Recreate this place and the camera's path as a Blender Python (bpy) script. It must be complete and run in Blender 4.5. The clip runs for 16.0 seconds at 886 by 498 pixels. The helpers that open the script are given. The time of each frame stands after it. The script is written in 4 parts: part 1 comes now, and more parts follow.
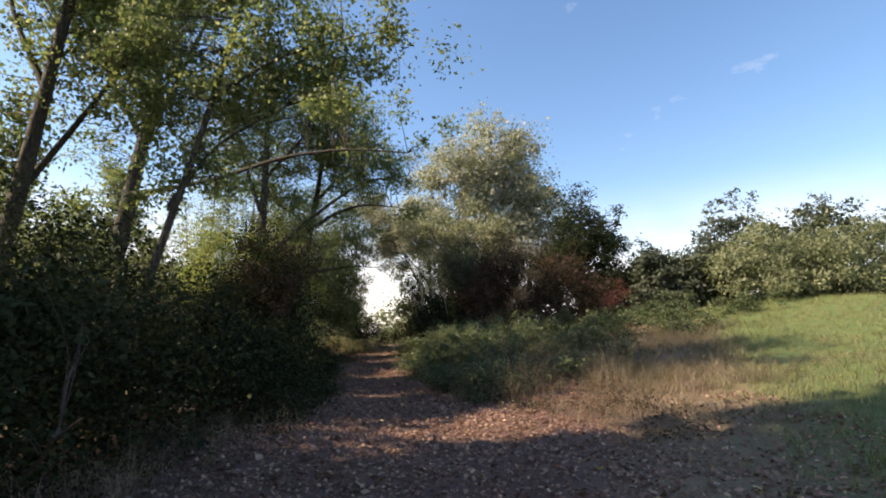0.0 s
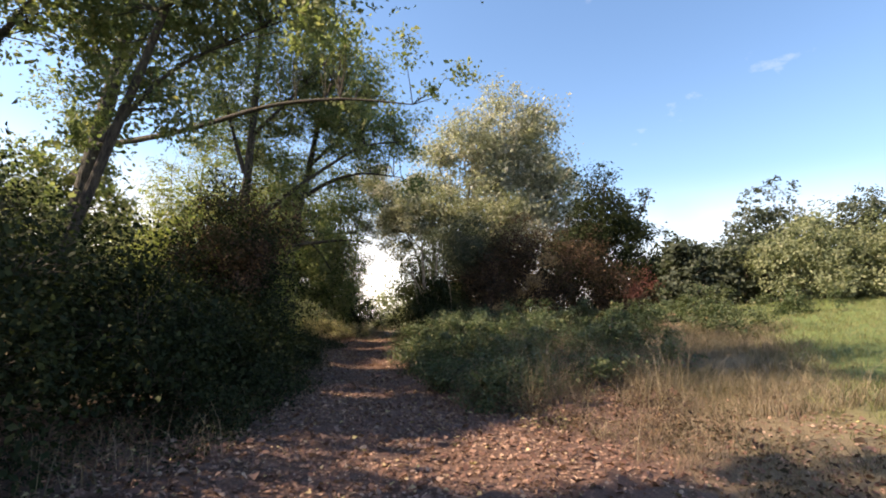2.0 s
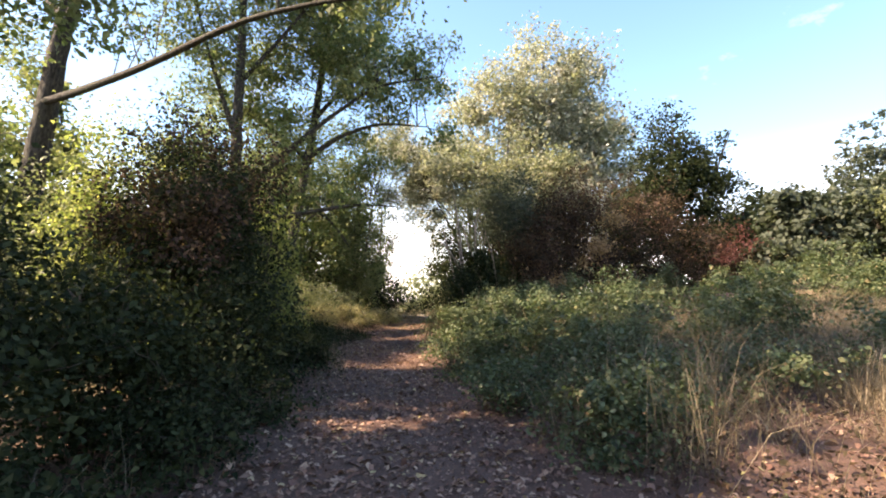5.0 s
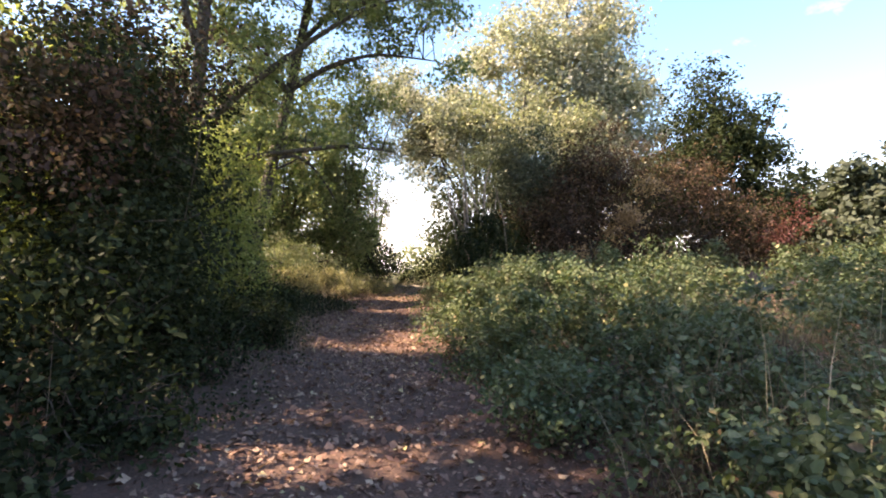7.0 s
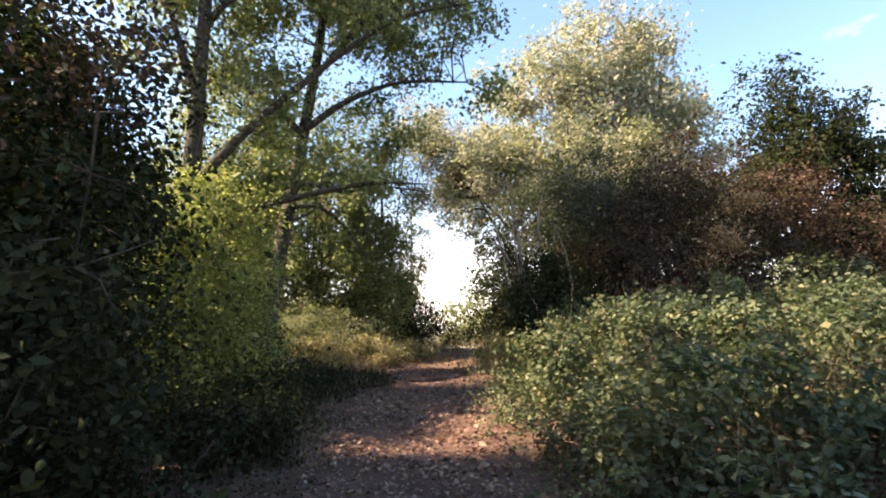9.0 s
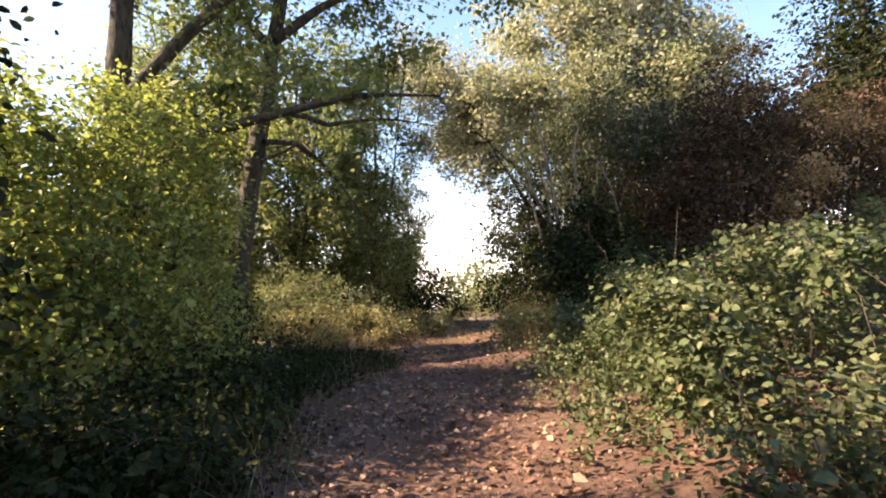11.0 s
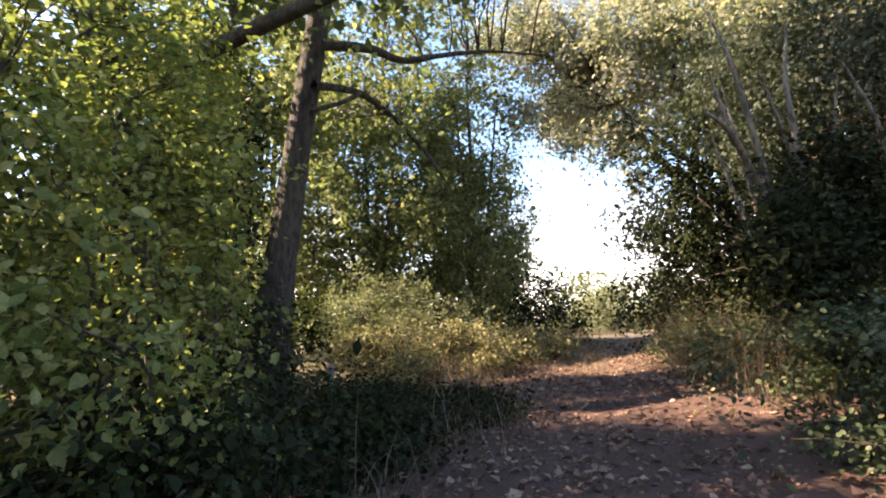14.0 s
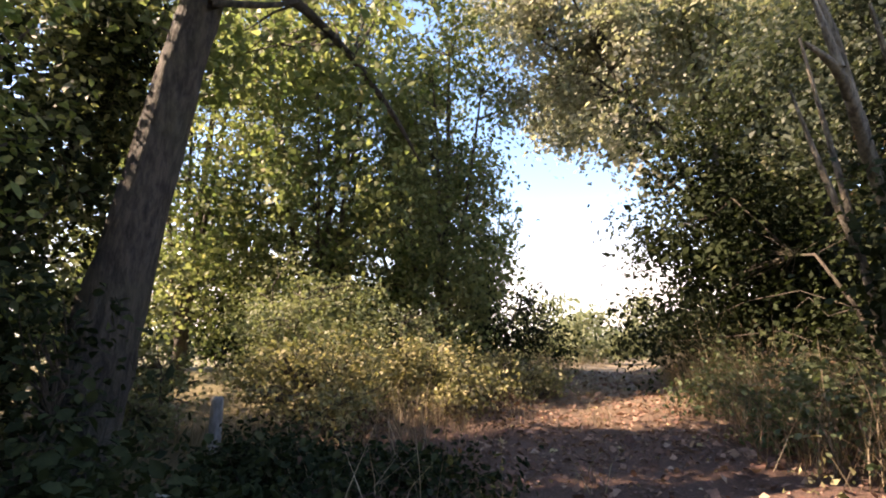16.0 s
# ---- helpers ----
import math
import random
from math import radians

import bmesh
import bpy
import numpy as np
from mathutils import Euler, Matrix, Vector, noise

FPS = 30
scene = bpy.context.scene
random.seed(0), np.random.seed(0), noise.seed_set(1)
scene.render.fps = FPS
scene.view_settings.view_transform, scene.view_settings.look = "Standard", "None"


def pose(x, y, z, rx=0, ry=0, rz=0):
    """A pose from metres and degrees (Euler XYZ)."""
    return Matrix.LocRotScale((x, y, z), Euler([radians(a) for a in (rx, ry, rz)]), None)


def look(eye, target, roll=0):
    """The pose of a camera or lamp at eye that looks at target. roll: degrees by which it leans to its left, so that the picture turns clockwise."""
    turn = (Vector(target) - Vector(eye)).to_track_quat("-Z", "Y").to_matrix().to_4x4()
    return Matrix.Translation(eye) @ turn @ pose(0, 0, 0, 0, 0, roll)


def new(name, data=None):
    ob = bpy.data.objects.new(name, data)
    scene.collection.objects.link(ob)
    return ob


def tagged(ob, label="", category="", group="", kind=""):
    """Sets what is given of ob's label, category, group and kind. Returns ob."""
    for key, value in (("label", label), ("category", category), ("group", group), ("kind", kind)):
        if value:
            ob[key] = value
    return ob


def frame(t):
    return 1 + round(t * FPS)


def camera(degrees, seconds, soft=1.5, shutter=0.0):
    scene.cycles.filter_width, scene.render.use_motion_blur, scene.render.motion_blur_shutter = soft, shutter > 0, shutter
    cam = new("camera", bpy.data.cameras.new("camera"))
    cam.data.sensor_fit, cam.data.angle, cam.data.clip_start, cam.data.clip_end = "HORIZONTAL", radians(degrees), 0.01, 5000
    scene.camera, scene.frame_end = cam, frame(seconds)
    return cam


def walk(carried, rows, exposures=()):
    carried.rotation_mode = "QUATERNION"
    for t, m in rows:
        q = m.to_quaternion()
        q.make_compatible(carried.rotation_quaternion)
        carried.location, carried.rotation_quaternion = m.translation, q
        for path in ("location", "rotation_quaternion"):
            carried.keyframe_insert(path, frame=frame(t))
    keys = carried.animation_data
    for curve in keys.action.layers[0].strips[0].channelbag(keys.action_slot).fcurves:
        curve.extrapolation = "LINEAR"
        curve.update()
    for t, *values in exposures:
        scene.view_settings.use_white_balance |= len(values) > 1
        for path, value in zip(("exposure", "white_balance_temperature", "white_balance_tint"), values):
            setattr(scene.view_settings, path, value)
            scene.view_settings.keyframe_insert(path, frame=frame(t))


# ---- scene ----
cam = camera(83.0, 16.0, soft=1.95)
PATH = [
    (0.0, (0.000, 0.000, 1.500), (0.004, 4.925, 2.364), 0.09),
    (0.5, (0.056, 0.672, 1.562), (0.021, 5.648, 2.054), 1.23),
    (1.0, (0.000, 1.350, 1.582), (0.325, 6.307, 2.147), 3.55),
    (1.5, (0.056, 2.071, 1.524), (0.345, 7.012, 2.235), 2.23),
    (2.0, (0.014, 2.714, 1.509), (-0.040, 7.658, 2.253), 2.76),
    (2.5, (-0.014, 3.381, 1.513), (-0.031, 8.368, 1.879), 0.14),
    (3.0, (-0.028, 4.087, 1.538), (-0.422, 9.071, 1.583), 2.19),
    (3.5, (-0.112, 4.787, 1.520), (-0.489, 9.750, 1.996), 0.73),
    (6.0, (-0.490, 8.219, 1.485), (-0.847, 13.174, 2.047), 0.34),
    (6.5, (-0.560, 8.894, 1.448), (-1.144, 13.849, 1.774), -0.22),
    (7.0, (-0.686, 9.569, 1.410), (-1.007, 14.550, 1.698), 3.47),
    (7.5, (-0.742, 10.253, 1.403), (-1.138, 15.224, 1.763), -0.28),
    (8.0, (-0.868, 10.895, 1.388), (-1.652, 15.803, 1.930), 3.09),
    (8.5, (-1.036, 11.514, 1.426), (-1.859, 16.389, 2.171), -0.58),
    (9.0, (-1.232, 12.154, 1.425), (-1.910, 17.033, 2.282), -0.93),
    (9.5, (-1.526, 12.803, 1.369), (-2.192, 17.686, 2.214), 1.44),
    (10.0, (-1.680, 13.519, 1.339), (-2.298, 18.454, 1.849), -2.62),
    (12.5, (-2.843, 16.392, 1.296), (-3.432, 21.297, 2.065), -2.06),
    (13.0, (-3.004, 16.922, 1.280), (-3.917, 21.792, 1.949), 1.32),
    (13.5, (-3.040, 17.444, 1.280), (-4.233, 22.217, 2.173), -3.32),
    (14.0, (-3.063, 17.997, 1.316), (-4.559, 22.699, 2.126), -2.69),
    (14.5, (-3.222, 18.563, 1.350), (-4.938, 23.157, 2.327), -1.37),
    (15.0, (-3.311, 19.159, 1.352), (-4.954, 23.775, 2.347), -3.65),
    (15.5, (-3.511, 19.686, 1.323), (-4.597, 24.465, 2.316), 4.31),
    (16.0, (-3.627, 20.196, 1.361), (-4.833, 24.946, 2.353), 0.51),
]
EXPOSURES = [(0.0, 1.09, 7650, 16), (2.0, 1.33, 7950, 17), (3.5, 1.75, 8150, 17), (6.0, 2.23, 8150, 20), (8.0, 2.38, 8350, 21), (9.5, 2.04, 8350, 21), (12.5, 2.26, 9150, 24), (14.5, 2.33, 7850, 22), (16.0, 2.2, 8250, 25)]
walk(cam, [(t, look(eye, target, roll)) for t, eye, target, roll in PATH], EXPOSURES)

# ---- world, sun, exposure ----
SUN_AZ, SUN_EL = 101.0, 39.0        # degrees to the left of +y, degrees above the horizon
sun_dir = Vector((-math.sin(radians(SUN_AZ)) * math.cos(radians(SUN_EL)), math.cos(radians(SUN_AZ)) * math.cos(radians(SUN_EL)), math.sin(radians(SUN_EL))))
sun = new("sun", bpy.data.lights.new("sun", "SUN"))
sun.data.energy, sun.data.angle, sun.data.color = 5.0, radians(0.6), (1.0, 0.9, 0.74)
sun.matrix_world = look(sun_dir * 50, (0, 0, 0))
world = bpy.data.worlds.new("sky")
scene.world = world
world.use_nodes = True
wn, wl = world.node_tree.nodes, world.node_tree.links
wn.clear()


def wnode(kind, **kw):
    n = wn.new(kind)
    for k, v in kw.items():
        n.inputs[k.replace("_", " ")].default_value = v
    return n


sky = wn.new("ShaderNodeTexSky")
sky.sky_type, sky.sun_disc = "NISHITA", False
sky.sun_elevation, sky.sun_rotation = radians(SUN_EL), radians(-SUN_AZ)
sky.air_density, sky.dust_density, sky.ozone_density = 1.0, 0.6, 2.0
tc = wn.new("ShaderNodeTexCoord")
sep = wn.new("ShaderNodeSeparateXYZ")
wl.new(tc.outputs["Generated"], sep.inputs[0])
stretch = wn.new("ShaderNodeMapping")
stretch.inputs["Scale"].default_value = (1.0, 1.0, 1.7)
stretch.inputs["Location"].default_value = (0.32, 0.1, 0.0)
wl.new(tc.outputs["Generated"], stretch.inputs[0])
cl = wnode("ShaderNodeTexNoise", Scale=2.6, Detail=7.0, Roughness=0.55)
wl.new(stretch.outputs[0], cl.inputs["Vector"])
clr = wn.new("ShaderNodeValToRGB")
clr.color_ramp.elements[0].position, clr.color_ramp.elements[1].position = 0.63, 0.8
wl.new(cl.outputs["Fac"], clr.inputs[0])
haze = wn.new("ShaderNodeMapRange")        # white haze that thickens towards the horizon
haze.interpolation_type = "SMOOTHSTEP"
haze.inputs["From Min"].default_value, haze.inputs["From Max"].default_value = 0.3, 0.05
haze.inputs["To Min"].default_value, haze.inputs["To Max"].default_value = 0.0, 1.0
wl.new(sep.outputs["Z"], haze.inputs["Value"])
both = wn.new("ShaderNodeMath")
both.operation = "MAXIMUM"
bank = wn.new("ShaderNodeMapRange")
bank.inputs["From Min"].default_value, bank.inputs["From Max"].default_value = 0.35, 0.62
bank.inputs["To Min"].default_value, bank.inputs["To Max"].default_value = 0.35, 1.1
wl.new(cl.outputs["Fac"], bank.inputs["Value"])
veil = wn.new("ShaderNodeMath")
veil.operation = "MULTIPLY"
wl.new(haze.outputs[0], veil.inputs[0])
wl.new(bank.outputs[0], veil.inputs[1])
wl.new(clr.outputs[0], both.inputs[0])
wl.new(veil.outputs[0], both.inputs[1])
wmix = wn.new("ShaderNodeMix")
wmix.data_type = "RGBA"
wmix.inputs["B"].default_value = (5.2, 5.2, 5.45, 1)
wl.new(both.outputs[0], wmix.inputs["Factor"])
deep = wnode("ShaderNodeHueSaturation", Saturation=1.18)
wl.new(sky.outputs[0], deep.inputs["Color"])
wl.new(deep.outputs[0], wmix.inputs["A"])
bg = wnode("ShaderNodeBackground", Strength=0.14)
wl.new(wmix.outputs["Result"], bg.inputs["Color"])
wo = wn.new("ShaderNodeOutputWorld")
wl.new(bg.outputs[0], wo.inputs[0])

# ---- materials ----


def material(name):
    m = bpy.data.materials.new(name)
    m.use_nodes = True
    m.node_tree.nodes.clear()
    return m, m.node_tree.nodes, m.node_tree.links


def ramp(nodes, stops):
    r = nodes.new("ShaderNodeValToRGB")
    el = r.color_ramp.elements
    while len(el) < len(stops):
        el.new(0.5)
    for e, (p, c) in zip(el, stops):
        e.position, e.color = p, (*c, 1)
    return r


def mixer(nodes, links, fac, a, b, mode="MIX"):
    n = nodes.new("ShaderNodeMix")
    n.data_type, n.blend_type = "RGBA", mode
    for key, v in (("Factor", fac), ("A", a), ("B", b)):
        if isinstance(v, (int, float)):
            n.inputs[key].default_value = v
        elif isinstance(v, tuple):
            n.inputs[key].default_value = (*v, 1)
        else:
            links.new(v, n.inputs[key])
    return n.outputs["Result"]


def noise_tex(nodes, links, scale, detail=4, rough=0.6, vector=None):
    n = nodes.new("ShaderNodeTexNoise")
    n.inputs["Scale"].default_value, n.inputs["Detail"].default_value, n.inputs["Roughness"].default_value = scale, detail, rough
    if vector is not None:
        links.new(vector, n.inputs["Vector"])
    return n.outputs["Fac"]


def leaf_material(name, stops, patch=None, amount=0.6, through_light=0.4, rough=0.5, patch_scale=0.6, gloss=0.18):
    """Leaves that differ one by one, with patches of a second colour, and let light through."""
    m, n, l = material(name)
    geo = n.new("ShaderNodeNewGeometry")
    r = ramp(n, stops)
    l.new(geo.outputs["Random Per Island"], r.inputs[0])
    colour = r.outputs[0]
    if patch:
        f = noise_tex(n, l, patch_scale, 3, 0.6, geo.outputs["Position"])
        fr = ramp(n, [(0.46, (0, 0, 0)), (0.62, (amount,) * 3)])
        l.new(f, fr.inputs[0])
        colour = mixer(n, l, fr.outputs[0], colour, patch)
    fine = noise_tex(n, l, 45, 2, 0.6, geo.outputs["Position"])
    fr2 = ramp(n, [(0.3, (0.72,) * 3), (0.7, (1.15,) * 3)])
    l.new(fine, fr2.inputs[0])
    colour = mixer(n, l, 1.0, colour, fr2.outputs[0], "MULTIPLY")
    hs = n.new("ShaderNodeHueSaturation")
    hs.inputs["Saturation"].default_value = 0.8
    l.new(colour, hs.inputs["Color"])
    colour = hs.outputs[0]
    p = n.new("ShaderNodeBsdfPrincipled")
    p.inputs["Roughness"].default_value = rough
    p.inputs["Specular IOR Level"].default_value = gloss
    l.new(colour, p.inputs["Base Color"])
    tr = n.new("ShaderNodeBsdfTranslucent")
    l.new(mixer(n, l, 1.0, colour, (1.18, 1.28, 0.85), "MULTIPLY"), tr.inputs["Color"])
    mx = n.new("ShaderNodeMixShader")
    mx.inputs[0].default_value = through_light
    l.new(p.outputs[0], mx.inputs[1])
    l.new(tr.outputs[0], mx.inputs[2])
    o = n.new("ShaderNodeOutputMaterial")
    l.new(mx.outputs[0], o.inputs[0])
    return m


def bark_material(name, dark, light, moss=(0.075, 0.08, 0.04), scale=17.0):
    m, n, l = material(name)
    geo = n.new("ShaderNodeNewGeometry")
    mp = n.new("ShaderNodeMapping")
    mp.inputs["Scale"].default_value = (1, 1, 0.28)
    l.new(geo.outputs["Position"], mp.inputs[0])
    f = noise_tex(n, l, scale, 6, 0.7, mp.outputs[0])
    r = ramp(n, [(0.4, dark), (0.6, light)])
    l.new(f, r.inputs[0])
    g = noise_tex(n, l, 1.3, 3, 0.6, geo.outputs["Position"])
    gr = ramp(n, [(0.5, (0, 0, 0)), (0.7, (0.6,) * 3)])
    l.new(g, gr.inputs[0])
    colour = mixer(n, l, gr.outputs[0], r.outputs[0], moss)
    p = n.new("ShaderNodeBsdfPrincipled")
    p.inputs["Roughness"].default_value = 0.9
    l.new(colour, p.inputs["Base Color"])
    b = n.new("ShaderNodeBump")
    b.inputs["Strength"].default_value, b.inputs["Distance"].default_value = 1.0, 0.06
    l.new(f, b.inputs["Height"])
    l.new(b.outputs[0], p.inputs["Normal"])
    o = n.new("ShaderNodeOutputMaterial")
    l.new(p.outputs[0], o.inputs[0])
    return m


def ground_material():
    """Leaf-strewn soil on the path and under the trees, meadow on the slope beside it."""
    m, n, l = material("ground")
    geo = n.new("ShaderNodeNewGeometry")
    pos = geo.outputs["Position"]
    big = noise_tex(n, l, 0.45, 4, 0.6, pos)
    mid = noise_tex(n, l, 5.0, 5, 0.7, pos)
    fine = noise_tex(n, l, 40.0, 4, 0.7, pos)
    soil = ramp(n, [(0.3, (0.06, 0.036, 0.028)), (0.55, (0.12, 0.064, 0.047)), (0.75, (0.21, 0.118, 0.086))])
    l.new(fine, soil.inputs[0])
    straw = ramp(n, [(0.3, (0.09, 0.068, 0.04)), (0.7, (0.24, 0.18, 0.105))])
    l.new(fine, straw.inputs[0])
    green = ramp(n, [(0.3, (0.045, 0.07, 0.018)), (0.7, (0.13, 0.17, 0.045))])
    l.new(mid, green.inputs[0])
    sx = n.new("ShaderNodeSeparateXYZ")
    l.new(pos, sx.inputs[0])
    wob = n.new("ShaderNodeMath")
    wob.operation, wob.inputs[1].default_value = "MULTIPLY_ADD", 3.0
    l.new(big, wob.inputs[0])
    l.new(sx.outputs["X"], wob.inputs[2])
    far = n.new("ShaderNodeMath")          # the verge runs aslant: nearer the path's start the meadow begins sooner
    far.operation, far.inputs[1].default_value = "MULTIPLY_ADD", -0.4
    l.new(sx.outputs["Y"], far.inputs[0])
    l.new(wob.outputs[0], far.inputs[2])
    g1 = ramp(n, [(0.0, (0, 0, 0)), (1.0, (1, 1, 1))])
    mr = n.new("ShaderNodeMapRange")
    mr.inputs["From Min"].default_value, mr.inputs["From Max"].default_value = 0.4, 2.2
    l.new(far.outputs[0], mr.inputs["Value"])
    l.new(mr.outputs[0], g1.inputs[0])
    mr2 = n.new("ShaderNodeMapRange")
    mr2.inputs["From Min"].default_value, mr2.inputs["From Max"].default_value = 2.6, 4.4
    l.new(far.outputs[0], mr2.inputs["Value"])
    crest = n.new("ShaderNodeMapRange")    # the path grows grassy over the rise
    crest.inputs["From Min"].default_value, crest.inputs["From Max"].default_value = 25.5, 30.0
    l.new(sx.outputs["Y"], crest.inputs["Value"])
    top = n.new("ShaderNodeMath")
    top.operation = "MAXIMUM"
    l.new(mr.outputs[0], top.inputs[0])
    l.new(crest.outputs[0], top.inputs[1])
    colour = mixer(n, l, top.outputs[0], soil.outputs[0], straw.outputs[0])
    colour = mixer(n, l, mr2.outputs[0], colour, green.outputs[0])
    wood = n.new("ShaderNodeMapRange")     # rank grass behind the hedge
    wood.inputs["From Min"].default_value, wood.inputs["From Max"].default_value = -3.4, -6.0
    wood.inputs["To Max"].default_value = 0.3
    l.new(wob.outputs[0], wood.inputs["Value"])
    colour = mixer(n, l, wood.outputs[0], colour, green.outputs[0])
    p = n.new("ShaderNodeBsdfPrincipled")
    p.inputs["Roughness"].default_value = 0.95
    l.new(colour, p.inputs["Base Color"])
    b = n.new("ShaderNodeBump")
    b.inputs["Strength"].default_value, b.inputs["Distance"].default_value = 0.8, 0.04
    l.new(fine, b.inputs["Height"])
    l.new(b.outputs[0], p.inputs["Normal"])
    o = n.new("ShaderNodeOutputMaterial")
    l.new(p.outputs[0], o.inputs[0])
    return m


GROUND = ground_material()
BARK = bark_material("poplar bark", (0.018, 0.015, 0.013), (0.085, 0.07, 0.057), (0.05, 0.052, 0.028))
BARK_PALE = bark_material("pale bark", (0.06, 0.05, 0.04), (0.25, 0.215, 0.17), (0.11, 0.1, 0.07))
TWIG = bark_material("twig", (0.035, 0.028, 0.022), (0.11, 0.085, 0.065), scale=20)
OLD_WOOD = bark_material("old wood", (0.12, 0.115, 0.11), (0.32, 0.3, 0.29), (0.2, 0.2, 0.19), 14)
DRY_STICK = bark_material("dry stick", (0.28, 0.24, 0.19), (0.55, 0.5, 0.42), (0.4, 0.36, 0.3), 20)
POPLAR = leaf_material("poplar leaf", [(0.0, (0.07, 0.115, 0.03)), (0.5, (0.15, 0.2, 0.06)), (0.9, (0.25, 0.275, 0.105)), (1, (0.38, 0.33, 0.13))], (0.25, 0.255, 0.1), 0.5, 0.48)
GOLD = leaf_material("silver poplar leaf", [(0, (0.18, 0.185, 0.125)), (0.5, (0.33, 0.315, 0.24)), (0.8, (0.47, 0.44, 0.36)), (1, (0.6, 0.56, 0.48))], (0.24, 0.265, 0.16), 0.6, 0.42)
LIME = leaf_material("yellow-green leaf", [(0, (0.1, 0.15, 0.025)), (0.5, (0.23, 0.28, 0.055)), (0.9, (0.38, 0.38, 0.1)), (1, (0.48, 0.42, 0.12))], (0.15, 0.19, 0.035), 0.6, 0.52)
SAGE = leaf_material("sage poplar leaf", [(0, (0.1, 0.12, 0.055)), (0.5, (0.21, 0.225, 0.115)), (0.85, (0.33, 0.32, 0.18)), (1, (0.46, 0.42, 0.28))], (0.27, 0.25, 0.15), 0.5, 0.42)
# near-black with little gloss: hedge shade is put into this dark green
DARK = leaf_material("dark shrub leaf with shade", [(0, (0.011, 0.018, 0.008)), (0.6, (0.024, 0.036, 0.013)), (0.94, (0.045, 0.06, 0.02)), (1, (0.085, 0.09, 0.035))], (0.038, 0.056, 0.015), 0.5, 0.25, 0.6, gloss=0.06)
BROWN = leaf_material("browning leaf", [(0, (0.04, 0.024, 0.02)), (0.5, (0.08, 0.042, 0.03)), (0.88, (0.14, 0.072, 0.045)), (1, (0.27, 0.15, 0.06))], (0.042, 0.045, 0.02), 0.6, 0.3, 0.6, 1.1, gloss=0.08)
RUST = leaf_material("rust leaf", [(0, (0.2, 0.1, 0.04)), (0.6, (0.36, 0.2, 0.08)), (1, (0.5, 0.3, 0.12))], None, 0, 0.4)
RED = leaf_material("red leaf", [(0, (0.08, 0.022, 0.02)), (1, (0.2, 0.05, 0.04))], None, 0, 0.4)
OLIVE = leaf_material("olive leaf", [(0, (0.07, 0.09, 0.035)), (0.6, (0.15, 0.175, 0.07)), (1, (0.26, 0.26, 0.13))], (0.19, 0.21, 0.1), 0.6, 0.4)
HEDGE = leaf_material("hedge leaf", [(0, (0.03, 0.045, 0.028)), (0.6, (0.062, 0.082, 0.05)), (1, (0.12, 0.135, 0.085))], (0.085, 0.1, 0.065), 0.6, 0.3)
SILVER = leaf_material("silvery willow leaf", [(0, (0.13, 0.16, 0.075)), (0.6, (0.22, 0.25, 0.12)), (1, (0.34, 0.34, 0.19))], (0.17, 0.19, 0.08), 0.6, 0.35)
BRAMBLE = leaf_material("bramble leaf", [(0, (0.03, 0.055, 0.02)), (0.55, (0.07, 0.11, 0.038)), (0.9, (0.12, 0.155, 0.065)), (0.97, (0.22, 0.21, 0.08)), (1, (0.24, 0.12, 0.06))], (0.13, 0.15, 0.06), 0.55, 0.3, 0.45, 1.1)
LITTER = leaf_material("fallen leaf", [(0, (0.12, 0.045, 0.03)), (0.45, (0.24, 0.11, 0.07)), (0.8, (0.33, 0.175, 0.115)), (0.96, (0.45, 0.28, 0.18)), (1, (0.5, 0.38, 0.12))], None, 0, 0.15, 0.6)
STRAW = leaf_material("dry grass", [(0, (0.09, 0.06, 0.038)), (0.6, (0.22, 0.15, 0.09)), (1, (0.4, 0.31, 0.2))], (0.12, 0.11, 0.05), 0.6, 0.3, 0.7)
GRASS = leaf_material("meadow grass", [(0, (0.08, 0.1, 0.025)), (0.7, (0.18, 0.2, 0.055)), (1, (0.34, 0.31, 0.13))], (0.3, 0.26, 0.11), 0.5, 0.35, 0.6)
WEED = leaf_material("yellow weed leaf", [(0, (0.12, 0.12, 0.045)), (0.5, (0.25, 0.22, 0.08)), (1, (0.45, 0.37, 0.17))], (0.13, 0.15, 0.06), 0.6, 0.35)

# ---- mesh helpers ----
rng = np.random.default_rng(7)


def mesh_from(name, co, faces, mat, smooth=False):
    """A mesh from an array of vertices and an array of quads."""
    me = bpy.data.meshes.new(name)
    k = faces.shape[1]
    me.vertices.add(len(co))
    me.vertices.foreach_set("co", np.ascontiguousarray(co, dtype=np.float32).ravel())
    me.loops.add(faces.size)
    me.loops.foreach_set("vertex_index", np.ascontiguousarray(faces, dtype=np.int32).ravel())
    me.polygons.add(len(faces))
    me.polygons.foreach_set("loop_start", np.arange(len(faces), dtype=np.int32) * k)
    if smooth:
        me.polygons.foreach_set("use_smooth", np.ones(len(faces), dtype=bool))
    me.update(calc_edges=True)
    me.materials.append(mat)
    return me


def part(name, me, parent, label="", kind=""):
    """Links a mesh given in world places as a part under a thing."""
    ob = new(name, me)
    ob.parent = parent
    org = np.array(parent.location, dtype=np.float32)
    if parent.parent:
        org += np.array(parent.parent.location, dtype=np.float32)
    co = np.empty(len(me.vertices) * 3, dtype=np.float32)
    me.vertices.foreach_get("co", co)
    me.vertices.foreach_set("co", (co.reshape(-1, 3) - org).ravel())
    me.update()
    return tagged(ob, label, kind=kind)


